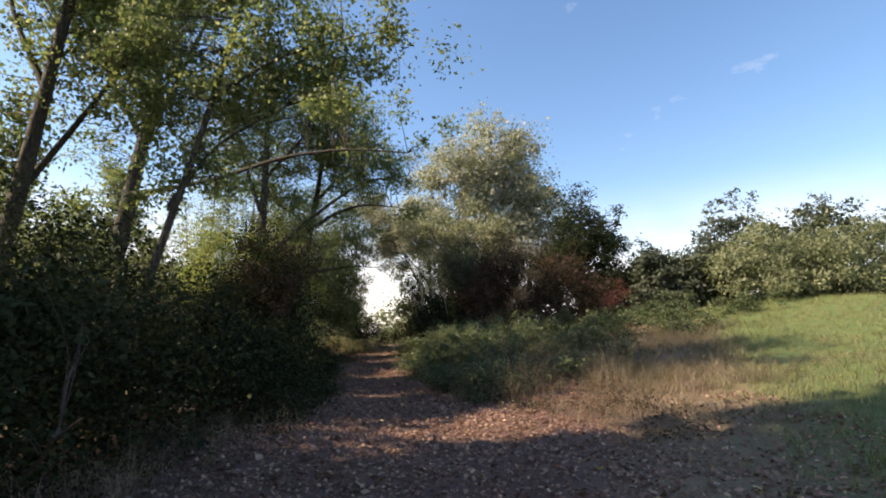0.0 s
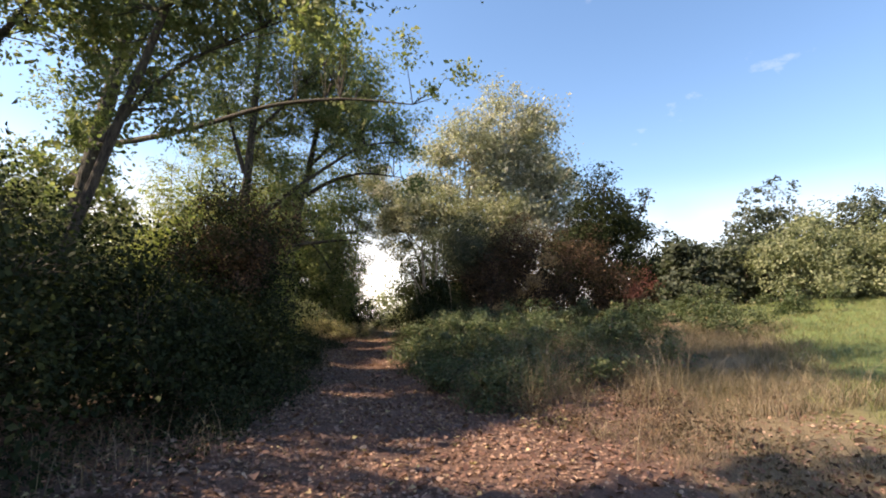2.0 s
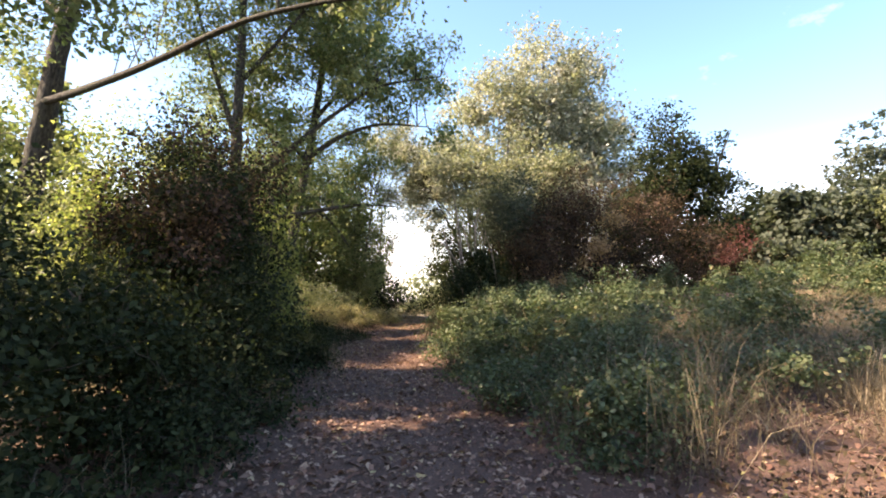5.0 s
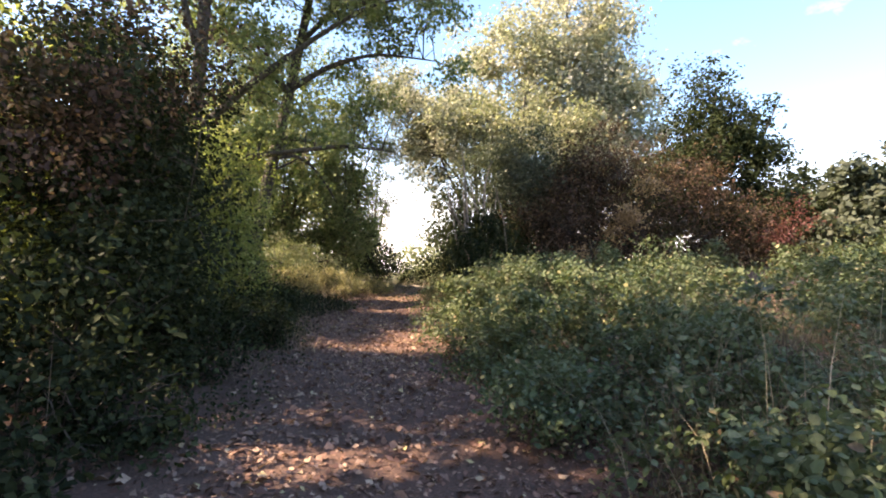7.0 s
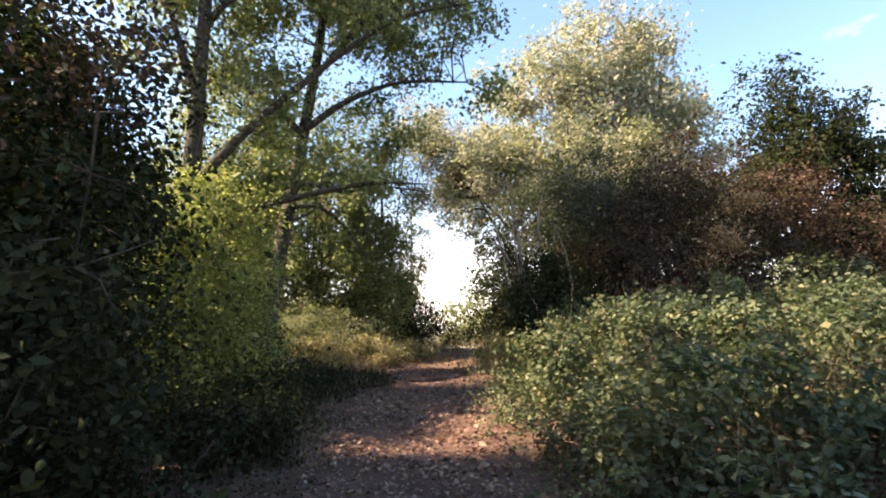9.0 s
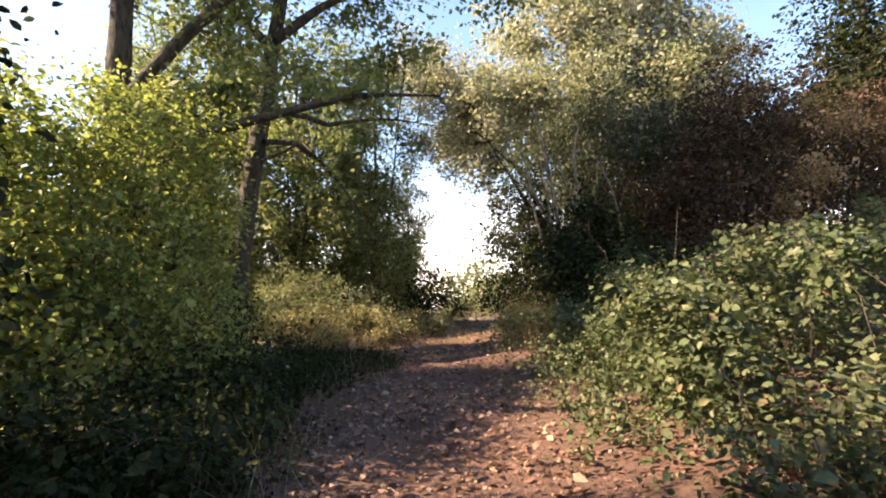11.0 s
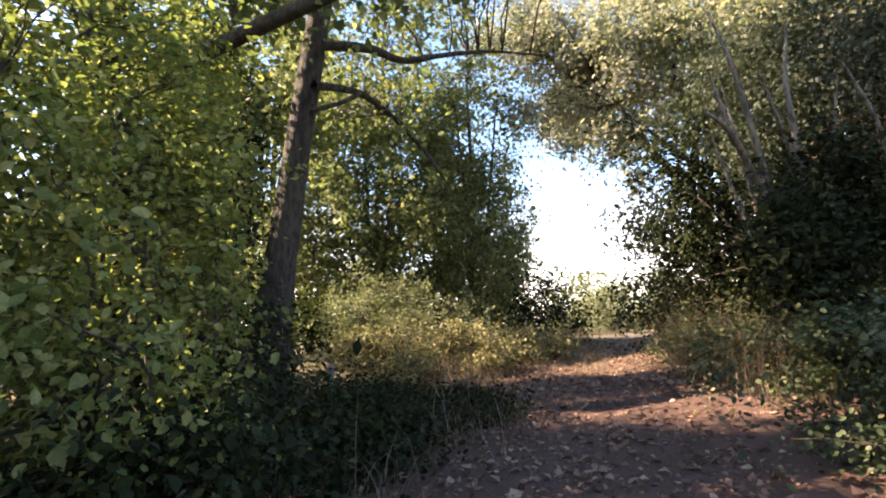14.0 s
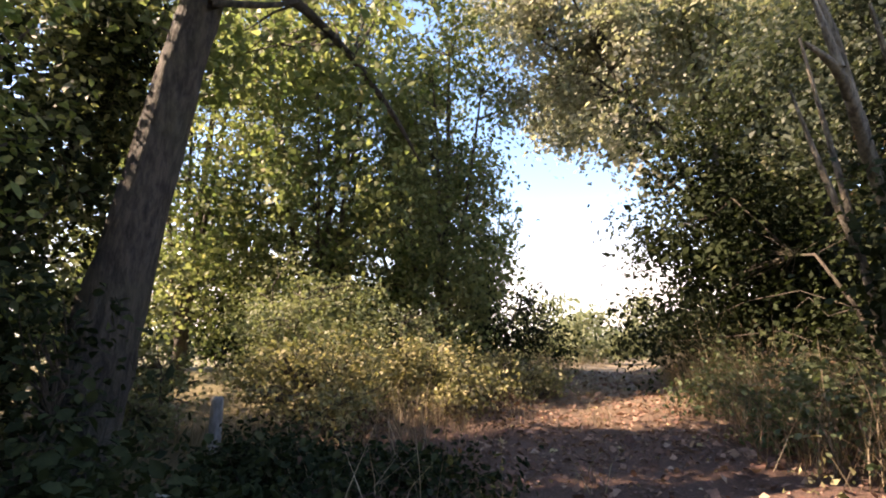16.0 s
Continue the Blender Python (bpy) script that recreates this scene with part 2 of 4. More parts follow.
def thing(name, base, label, category, group="", kind=""):
    ob = new(name)
    ob.location = base
    ob.empty_display_size = 0.2
    return tagged(ob, label, category, group, kind)


def unit(v):
    return v / np.maximum(np.linalg.norm(v, axis=-1, keepdims=True), 1e-9)


def leaves(name, centres, size, mat, out=None, up=0.5, aspect=0.62, spread=0.25, fine=False):
    """One small folded leaf at each centre; fine: with a rounded outline, for plants close to the path."""
    n = len(centres)
    nor = rng.normal(size=(n, 3))
    if out is not None:
        nor += out * 0.8
    nor[:, 2] += up * 1.6
    nor = unit(nor)
    tan = unit(np.cross(nor, rng.normal(size=(n, 3))))
    bit = np.cross(nor, tan)
    s = (size * np.exp(rng.normal(size=n) * spread))[:, None]
    w = s * aspect
    fold = s * rng.uniform(-0.05, 0.22, (n, 1))
    if fine:
        rim = [centres + side * bit * w * a + tan * s * k + nor * fold * f for side, a, k, f in ((1, 0.46, -0.2, 1.0), (1, 0.4, 0.17, 0.8), (-1, 0.4, 0.17, 0.8), (-1, 0.46, -0.2, 1.0))]
        co = np.stack([centres - tan * s * 0.5, rim[0], rim[1], centres + tan * s * 0.5 - nor * fold * 0.8, rim[2], rim[3]], 1).reshape(-1, 3)
        k = np.arange(n)[:, None] * 6
        return mesh_from(name, co, np.stack([k + [[0, 1, 2, 3]], k + [[0, 3, 4, 5]]], 1).reshape(-1, 4), mat)
    skew = rng.uniform(-0.18, 0.12, (n, 1))
    co = np.stack([centres - tan * s * 0.5, centres + bit * w * 0.5 + tan * s * skew + nor * fold,
                   centres + tan * s * 0.5 - nor * fold * 0.6, centres - bit * w * 0.5 + tan * s * skew + nor * fold], 1).reshape(-1, 3)
    return mesh_from(name, co, np.arange(4 * n).reshape(-1, 4), mat)


def blades(name, roots, height, width, mat, lean=0.35):
    """Bent blades of grass, one at each root."""
    n = len(roots)
    h = (height * np.exp(rng.normal(size=n) * 0.35))[:, None]
    a = rng.uniform(0, 2 * np.pi, n)
    side = np.stack([np.cos(a), np.sin(a), 0 * a], 1) * width * 0.5
    d = rng.normal(size=(n, 2)) * lean
    d = np.concatenate([d, np.zeros((n, 1))], 1) * h
    up = np.array([0, 0, 1.0])
    mid, tip = roots + d * 0.35 + up * h * 0.6, roots + d * 1.1 + up * h
    co = np.stack([roots - side, roots + side, mid + side * 0.8, mid - side * 0.8, tip + side * 0.15, tip - side * 0.15], 1).reshape(-1, 3)
    k = np.arange(n)[:, None] * 6
    return mesh_from(name, co, np.concatenate([k + [[0, 1, 2, 3]], k + [[3, 2, 4, 5]]]), mat)


def tubes(name, lines, mat, sides=6, wobble=0.0):
    """Tapered round stems along lines of (x, y, z, radius)."""
    cos, faces, at = [], [], 0
    for line in lines:
        p = np.array(line, dtype=float)
        q, rad = p[:, :3], p[:, 3]
        d = unit(np.gradient(q, axis=0))
        ref = np.where(np.abs(d[:, 2:3]) > 0.9, [[1.0, 0, 0]], [[0, 0, 1.0]])
        u = unit(np.cross(d, ref))
        v = np.cross(d, u)
        a = np.arange(sides) * 2 * np.pi / sides
        rr = rad[:, None] * (1 + wobble * rng.normal(size=(len(p), sides)))
        ring = q[:, None] + rr[..., None] * (u[:, None] * np.cos(a)[None, :, None] + v[:, None] * np.sin(a)[None, :, None])
        cos.append(ring.reshape(-1, 3))
        i, j = np.meshgrid(np.arange(len(p) - 1), np.arange(sides), indexing="ij")
        k = (j + 1) % sides
        faces.append((at + np.stack([i * sides + j, i * sides + k, (i + 1) * sides + k, (i + 1) * sides + j], -1)).reshape(-1, 4))
        at += len(p) * sides
    return mesh_from(name, np.concatenate(cos), np.concatenate(faces), mat, True)


def bend(a, b, r0, r1, n=7, sag=0.0, jitter=0.04):
    """A slightly crooked line from a to b."""
    a, b = np.array(a, float), np.array(b, float)
    t = np.linspace(0, 1, n)[:, None]
    length = np.linalg.norm(b - a)
    p = a + (b - a) * t + rng.normal(size=(n, 3)) * jitter * length * np.sin(t * np.pi)
    p[:, 2] += (sag * length * np.sin(t * np.pi))[:, 0]
    return np.concatenate([p, r0 + (r1 - r0) * t], 1)


def curve_through(points, n=5):
    """Extra points between those given, rounded off."""
    p = np.array(points, float)
    t = np.linspace(0, len(p) - 1, (len(p) - 1) * n + 1)
    out = np.stack([np.interp(t, np.arange(len(p)), p[:, k]) for k in range(4)], 1)
    for _ in range(3):
        out[1:-1] = (out[:-2] + 2 * out[1:-1] + out[2:]) / 4
    return out


def clumps(blobs, count, per, tight, shell=0.55):
    """Clusters of leaves in ellipsoids (x, y, z, rx, ry, rz, share): their places, the way out of the crown, and each cluster's middle."""
    share = np.array([b[6] if len(b) > 6 else b[3] * b[4] * b[5] for b in blobs], float)
    num = np.maximum(1, (0.88 * count / per * share / share.sum()).astype(int))
    mids, outs = [], []
    for b, k in zip(blobs, num):
        m = max(4, k // 7)                      # leafy boughs, each of several clusters
        d = unit(rng.normal(size=(m, 3)))
        r = shell + (1.0 - shell) * rng.uniform(size=(m, 1)) ** 0.6
        lumpy = np.array([0.82 + 0.55 * noise.noise(Vector(v * 1.9) + Vector((b[0], b[1], b[2]))) for v in d])[:, None]
        bough = d * r * lumpy
        size = rng.uniform(0.6, 1.5, m)
        pick = rng.choice(m, k, p=size / size.sum())
        q = bough[pick] + rng.normal(size=(k, 3)) * (0.13 * size[pick])[:, None]
        mids.append(np.array(b[:3]) + q * np.array(b[3:6]))
        outs.append(unit(q))
    mids, outs = np.concatenate(mids), np.concatenate(outs)
    spread = tight * rng.uniform(0.5, 1.4, (len(mids), 1))
    c = np.repeat(mids, per, 0) + rng.normal(size=(len(mids) * per, 3)) * np.repeat(spread, per, 0) * [1, 1, 0.75]
    return c, np.repeat(outs, per, 0), mids


# ---- the lie of the land ----
PATH_Y = (-20, 0, 8, 14, 20, 24, 28, 34, 45, 80)
PATH_X = (1.0, 0.6, -0.3, -1.4, -3.05, -3.35, -3.2, -2.5, -1.0, 2.0)
RISE_Y = (-50, 13, 21, 24, 27, 31, 36, 45, 90, 300)
RISE_Z = (0.0, 0.02, 0.2, 0.42, 0.62, 0.85, 0.9, 0.7, 1.0, 3.0)


def path_x(y):
    return np.interp(y, PATH_Y, PATH_X)


def ground_z(x, y):
    x, y = np.asarray(x, float), np.asarray(y, float)
    dx = x - path_x(y)
    k = np.interp(y, (0, 10, 16, 26, 40), (3.0, 2.4, 1.6, 1.4, 2.5))
    run = np.minimum(np.log1p(np.exp(np.clip((dx - k) * 1.6, -30, 30))) / 1.6, 45)
    bank = run * np.interp(y, (0, 14, 24, 60), (0.125, 0.14, 0.17, 0.1))
    left = -0.1 * np.clip((-dx - 1.5) / 3, 0, 1)
    lump = 0.05 * np.sin(x * 1.3 + 0.6 * y) * np.sin(y * 0.9 - 0.4 * x) + 0.025 * np.sin(3.1 * x + 1.0) * np.sin(2.7 * y)
    rut = -0.05 * np.exp(-(dx / 0.7) ** 2)
    return np.interp(y, RISE_Y, RISE_Z) + bank + left + lump + rut


def on_ground(x, y):
    return (x, y, float(ground_z(x, y)))


def build_ground():
    xs = np.concatenate([-np.geomspace(2500, 16, 16), np.arange(-15, 25, 0.25), np.geomspace(25.5, 2500, 18)])
    ys = np.concatenate([-np.geomspace(2500, 7, 14), np.arange(-6, 46, 0.25), np.geomspace(46.5, 2500, 18)])
    X, Y = np.meshgrid(xs, ys)
    Z = ground_z(X, Y)
    near = (np.abs(X) < 26) & (Y < 47) & (Y > -7)
    Z = Z + np.where(near, rng.normal(size=Z.shape) * 0.012, 0)
    co = np.stack([X, Y, Z], -1).reshape(-1, 3)
    i, j = np.meshgrid(np.arange(len(ys) - 1), np.arange(len(xs) - 1), indexing="ij")
    w = len(xs)
    f = np.stack([i * w + j, i * w + j + 1, (i + 1) * w + j + 1, (i + 1) * w + j], -1).reshape(-1, 4)
    tagged(new("ground", mesh_from("ground", co, f, GROUND, True)), "leaf-strewn earth rising into a grassy slope", "ground", kind="structure")


build_ground()

# ---- plants ----


def twigs_to(mids, sources, r0, share, mat=TWIG, r1=0.004):
    """Thin crooked twigs from the nearest wood to the leaf clusters."""
    src = np.array(sources, float)
    lines = []
    for m in mids[rng.uniform(size=len(mids)) < share]:
        d = np.linalg.norm(src[:, :3] - m, axis=1) + 0.8 * np.maximum(0, src[:, 2] - m[2])
        s = src[np.argmin(d)]
        lines.append(bend(s[:3], m, r0, r1, 4, 0.06, 0.06))
    return lines


def shrub(name, base, label, blobs, count, size, mat, category="shrub", per=22, tight=0.2, stems=7, stem_mat=TWIG, second=None, shell=0.5, stem_r=0.03, group="", fine=False):
    """Stems from the ground, twigs, and foliage in uneven clusters; second: (blobs, count, material) of differently coloured leaves."""
    base = on_ground(*base)
    t = thing(name, base, label, category, group)
    c, o, mids = clumps(blobs, count, per, tight, shell)
    keep = c[:, 2] > ground_z(c[:, 0], c[:, 1]) + 0.02
    part("foliage", leaves("foliage", c[keep], size, mat, o[keep], fine=fine), t, kind="stuff")
    wood = []
    for k in range(stems):
        b = blobs[k % len(blobs)]
        top = np.array(b[:3]) + rng.normal(size=3) * np.array(b[3:6]) * 0.35
        foot = np.array(base) + [rng.normal() * 0.25, rng.normal() * 0.25, -0.08]
        wood.append(bend(foot, top, stem_r * rng.uniform(0.6, 1.2), 0.008, 7, 0.05, 0.05))
    for w in wood:
        part("stem", tubes("stem", [w], stem_mat, 6, 0.05), t)
    tw = twigs_to(mids, np.concatenate(wood), 0.009, min(1.0, 150 / len(mids)), stem_mat)
    part("brushwood", tubes("brushwood", tw, stem_mat, 3), t, kind="stuff")
    if second:
        c2, o2, _ = clumps(second[0], second[1], per, tight, shell)
        part("turned_leaves", leaves("turned_leaves", c2, size, second[2], o2, fine=fine), t, kind="stuff")
    return t


def tree(name, trunk, limbs, label, blobs, count, size, mat, bark=BARK, per=36, tight=0.25, shell=0.35, twig_share=220, group="", up=0.3):
    """A tapered trunk, its limbs, twigs and a crown of single leaves in clusters."""
    line = curve_through(trunk)
    t = thing(name, tuple(trunk[0][:3]), label, "tree", group)
    part("trunk", tubes("trunk", [curve_through(line, 2)], bark, 18, 0.045), t)
    wood = [line]
    for lb in limbs:
        q = curve_through(lb)
        wood.append(q)
        part("limb", tubes("limb", [q], bark, 8, 0.04), t)
    c, o, mids = clumps(blobs, count, per, tight, shell)
    part("crown", leaves("crown", c, size, mat, o, up), t, kind="stuff")
    tw = twigs_to(mids, np.concatenate(wood), 0.02, min(1.0, twig_share / len(mids)), bark)
    part("brushwood", tubes("brushwood", tw, bark, 3), t, kind="stuff")
    return t


def gz(x, y, h):
    return float(ground_z(x, y)) + h

# ---- tall trees beside the path ----
def trunk_line(x, y, top, r0, r1, n=5):
    """A trunk from the ground at (x, y) to top (x, y, z)."""
    z = gz(x, y, -0.15)
    pts = []
    for k in range(n + 1):
        t = k / n
        pts.append((x + (top[0] - x) * t + 0.12 * math.sin(5 * t + x) * t, y + (top[1] - y) * t + 0.1 * math.sin(4 * t + y) * t, z + (top[2] - z) * t, r0 + (r1 - r0) * t ** 0.8))
    pts[0] = (*pts[0][:3], r0 * 1.35)
    return pts


tree("poplar_tree", trunk_line(-7.6, 11.7, (-4.9, 11.7, 11.5), 0.125, 0.045),
     [[(-6.6, 11.7, 4.6, 0.06), (-5.8, 12.2, 6.4, 0.045), (-4.2, 12.6, 7.6, 0.02)], [(-5.9, 11.7, 7.3, 0.05), (-4.0, 11.4, 8.4, 0.035), (-1.4, 11.0, 8.8, 0.015)]],
     "slender leaning poplar with airy green crown over the path",
     [(-6.2, 12.6, 7.9, 2.4, 1.6, 1.9), (-3.6, 11.6, 8.6, 2.4, 1.8, 1.7), (-1.2, 11.0, 8.4, 1.5, 1.2, 1.0), (-5.0, 12, 11.5, 3.4, 2.0, 2.0), (0.2, 10.6, 8.0, 0.6, 0.6, 0.5), (-6.6, 12.6, 5.4, 1.7, 1.5, 1.5), (-7.6, 12.2, 9.0, 1.8, 1.5, 2.0), (-2.4, 11.2, 7.4, 1.3, 1.0, 0.9)], 30000, 0.11, POPLAR)
tree("poplar_tree", trunk_line(-13.9, 20.2, (-11.6, 20.0, 19.0), 0.42, 0.12),
     [[(-13.2, 20.1, 7.3, 0.12), (-10.8, 19.0, 7.2, 0.1), (-8.3, 18.0, 7.35, 0.085), (-5.7, 17.2, 7.9, 0.065), (-3.4, 16.7, 8.0, 0.045), (-1.2, 16.3, 7.7, 0.018)],
      [(-13.0, 20.1, 8.8, 0.16), (-11.4, 19.8, 12.0, 0.1), (-9.8, 19.4, 15.5, 0.05)],
      [(-12.9, 20.1, 10.0, 0.14), (-15.0, 20.4, 13.5, 0.08), (-16.0, 20.6, 16.0, 0.04)]],
     "tall old poplar with a long limb reaching over the path",
     [(-12, 20, 15, 3.6, 2.6, 4.0), (-8.8, 18.7, 10.4, 1.8, 1.3, 1.0), (-4.2, 17.0, 9.0, 2.4, 1.5, 1.5), (-1.2, 16.2, 8.4, 1.5, 1.1, 1.0), (-15.0, 21.2, 8, 2.2, 1.6, 2.2)], 21000, 0.125, POPLAR)
tree("poplar_tree", trunk_line(-11.2, 12.0, (-9.5, 12.2, 15.0), 0.26, 0.08),
     [[(-10.9, 12.6, 5.4, 0.1), (-9.6, 12.4, 7.0, 0.07), (-8.0, 12.2, 9.2, 0.03)], [(-10.6, 12.6, 7.8, 0.1), (-12.2, 12.8, 10.5, 0.06), (-13, 13, 13, 0.03)]],
     "tall poplar with dark furrowed trunk",
     [(-10.4, 12.6, 12.6, 3.2, 2.4, 3.6), (-9.0, 12.6, 8.4, 2.2, 1.4, 2.0), (-12.4, 12.6, 7.4, 2.0, 1.8, 2.6), (-9.2, 13.5, 8.9, 2.4, 2.0, 2.0)], 24000, 0.13, POPLAR)
# trees whose crowns shade the start of the path
for x, y, h in ((-9.5, -0.5, 15.0), (-10.5, 3.9, 12.0), (-13.5, 9.0, 12.0), (-8.5, -6.5, 14.0), (-13.5, 1.5, 17.0), (-12.0, 3.2, 18.0)):
    tree("poplar_tree", trunk_line(x, y, (x + 0.8, y, h), 0.24, 0.06), [[(x + 0.3, y, h * 0.4, 0.09), (x + 1.6, y + 0.3, h * 0.6, 0.05), (x + 2.4, y + 0.4, h * 0.75, 0.02)]],
         "tall poplar in the hedge shading the path", [(x + 0.6, y, h * 0.8, 2.6, 2.6, h * 0.26), (x + 1.6, y + 0.3, h * 0.55, 1.7, 1.7, h * 0.14), (x - 1.0, y, h * 0.5, 1.7, 1.7, h * 0.16)], 9500, 0.28, POPLAR)
# the poplar with a long slanting limb
tree("poplar_tree", trunk_line(-7.75, 21.3, (-8.35, 22.2, 16.0), 0.24, 0.08),
     [[(-7.85, 21.5, 4.6, 0.12), (-6.8, 21.6, 5.8, 0.1), (-5.1, 21.9, 7.4, 0.07), (-3.6, 22.2, 8.6, 0.045), (-1.6, 22.4, 8.9, 0.02)],
      [(-7.85, 21.5, 3.85, 0.1), (-6.5, 21.6, 4.12, 0.085), (-5.0, 21.6, 4.38, 0.062), (-4.0, 21.7, 4.55, 0.045), (-2.9, 21.9, 4.5, 0.012)],
      [(-8.1, 21.6, 7.0, 0.1), (-9.0, 21.8, 9.2, 0.06), (-9.8, 22, 11.5, 0.03)],
      [(-8.2, 21.8, 8.4, 0.09), (-6.8, 22.0, 10.2, 0.06), (-5.2, 22.2, 12.4, 0.03)]],
     "tall poplar with a long slanting limb and thin crown",
     [(-7.6, 22, 12.5, 3.6, 2.4, 3.8), (-4.6, 22, 9.0, 2.4, 1.5, 1.9), (-2.2, 22.3, 9.0, 1.7, 1.2, 1.2), (-9.8, 21.8, 9.6, 2.2, 1.8, 2.4), (-6.6, 22.3, 6.6, 2.2, 1.5, 1.9), (-5.7, 21.7, 4.75, 1.0, 0.5, 0.5, 1.6), (-4.3, 21.9, 4.85, 0.9, 0.6, 0.5, 1.2)], 34000, 0.11, POPLAR)
# the stout leaning tree close to the path
tree("poplar_tree", trunk_line(-7.12, 23.15, (-5.75, 24.0, 12.5), 0.215, 0.09),
     [[(-6.2, 23.4, 6.6, 0.1), (-5.2, 23.6, 7.4, 0.08), (-3.9, 23.8, 7.9, 0.05), (-2.2, 24.0, 7.8, 0.02)],
      [(-6.4, 23.3, 4.55, 0.06), (-6.19, 24.2, 4.84, 0.05), (-5.91, 24.9, 4.63, 0.042), (-5.59, 25.5, 4.13, 0.034), (-5.4, 26.0, 3.7, 0.01)],
      [(-6.45, 23.3, 4.2, 0.035), (-6.25, 23.8, 4.5, 0.03), (-6.1, 24.1, 4.75, 0.02)],
      [(-6.3, 23.35, 5.12, 0.075), (-5.79, 23.8, 5.21, 0.06), (-5.5, 24.1, 5.09, 0.052), (-5.02, 24.4, 5.25, 0.04), (-4.39, 24.8, 5.41, 0.025), (-3.4, 25.2, 5.3, 0.008)],
      [(-6.25, 23.35, 6.4, 0.1), (-7.0, 23.2, 7.2, 0.07), (-8.3, 23.0, 8.0, 0.03)],
      [(-6.1, 23.5, 8.0, 0.09), (-4.8, 23.7, 9.6, 0.06), (-4.0, 23.8, 11.2, 0.03)]],
     "stout leaning tree with grey furrowed bark and spreading limbs",
     [(-5.4, 24, 11.0, 3.2, 2.2, 2.8), (-3.4, 24, 8.9, 2.2, 1.5, 1.5), (-7.6, 23.4, 8.8, 1.9, 1.5, 1.6), (-2.0, 24.2, 7.8, 1.0, 0.9, 0.8), (-4.6, 24.4, 6.8, 1.5, 1.2, 1.3), (-7.2, 25.0, 5.6, 1.8, 1.4, 1.9)], 32000, 0.115, POPLAR)

# ---- right of the path ----
tree("silver_poplar_tree", trunk_line(3.0, 37.0, (3.6, 37.2, 17.0), 0.3, 0.06),
     [[(3.1, 37, 4.5, 0.16), (1.0, 36.8, 8.0, 0.1), (-1.0, 36.5, 12.5, 0.04)], [(3.2, 37, 6, 0.14), (5.5, 37.2, 9.5, 0.09), (7.2, 37.4, 13.5, 0.04)], [(3.1, 37, 3.6, 0.12), (0.2, 36.0, 5.6, 0.08), (-3.0, 35.4, 9.0, 0.03)]],
     "tall pale gold-green poplar in full autumn sun",
     [(3.6, 37.5, 14.4, 3.6, 3.0, 4.6), (7.2, 38, 12.0, 3.0, 2.4, 3.8), (0.4, 36.5, 11.4, 3.6, 2.6, 4.2), (-2.9, 35.4, 9.6, 2.3, 1.8, 3.0), (3.0, 36.0, 7.2, 5.0, 2.6, 3.6), (8.6, 37.5, 7.5, 2.6, 2.0, 3.4), (6.0, 37.2, 16.2, 1.8, 1.6, 2.2), (5.0, 36.8, 10.5, 3.6, 2.2, 3.4)], 72000, 0.2, GOLD, tight=0.4, shell=0.42)
tree("silver_poplar_tree", trunk_line(-0.6, 30.2, (-1.0, 30.4, 8.4), 0.11, 0.04),
     [[(-0.6, 30.2, 3.0, 0.07), (-1.6, 30.0, 5.0, 0.05), (-2.9, 29.9, 7.4, 0.02)], [(-0.7, 30.2, 4.6, 0.05), (-2.4, 30.4, 6.6, 0.035), (-4.0, 30.8, 8.4, 0.012)]],
     "young cream-gold poplar leaning over the path",
     [(-2.2, 29.8, 7.4, 1.4, 1.2, 1.6), (-3.6, 30.2, 8.2, 1.5, 1.2, 1.7), (-4.6, 31.0, 9.8, 1.4, 1.2, 1.6), (-3.8, 33.0, 7.8, 1.4, 1.2, 1.4), (-4.4, 30.8, 6.9, 1.2, 1.0, 0.8), (-2.9, 30.3, 6.1, 1.1, 1.0, 1.0), (-2.7, 29.0, 5.2, 0.6, 0.6, 0.7), (-2.2, 28.8, 4.2, 0.5, 0.5, 0.7)], 24000, 0.11, GOLD, tight=0.27)
tree("silver_poplar_tree", trunk_line(1.0, 30.4, (1.1, 30.6, 9.4), 0.13, 0.04),
     [[(1.0, 30.4, 3.0, 0.07), (0.2, 30.3, 5.4, 0.05), (-0.4, 30.3, 8.0, 0.02)], [(1.0, 30.4, 3.8, 0.07), (2.2, 30.3, 5.8, 0.045), (3.0, 30.1, 8.0, 0.015)]],
     "young grey-green poplar behind the pale stems",
     [(0.0, 30.4, 7.2, 2.4, 1.8, 2.6), (1.6, 30.4, 5.4, 2.0, 1.4, 2.2), (3.0, 30.0, 7.2, 1.8, 1.4, 2.2)], 22000, 0.12, SAGE, tight=0.27)
tree("hawthorn_tree", trunk_line(8.2, 29.4, (8.4, 29.5, 9.6), 0.22, 0.05),
     [[(8.2, 29.4, 3.6, 0.1), (6.8, 29.2, 5.4, 0.06), (6.2, 29, 7.0, 0.03)], [(8.3, 29.4, 4.2, 0.1), (9.8, 29.6, 6.4, 0.06), (11.2, 30, 9.6, 0.02)]],
     "dense dark green hawthorn above the brambles",
     [(8.2, 29.4, 7.6, 2.1, 1.9, 2.9), (9.3, 29.6, 6.4, 1.9, 1.8, 2.6), (7.0, 29, 5.4, 2.0, 1.7, 2.5), (11.0, 30.0, 8.7, 0.6, 0.6, 0.8), (9.4, 28.6, 3.8, 2.8, 1.6, 2.0)], 40000, 0.13, DARK, TWIG, tight=0.22, shell=0.4)
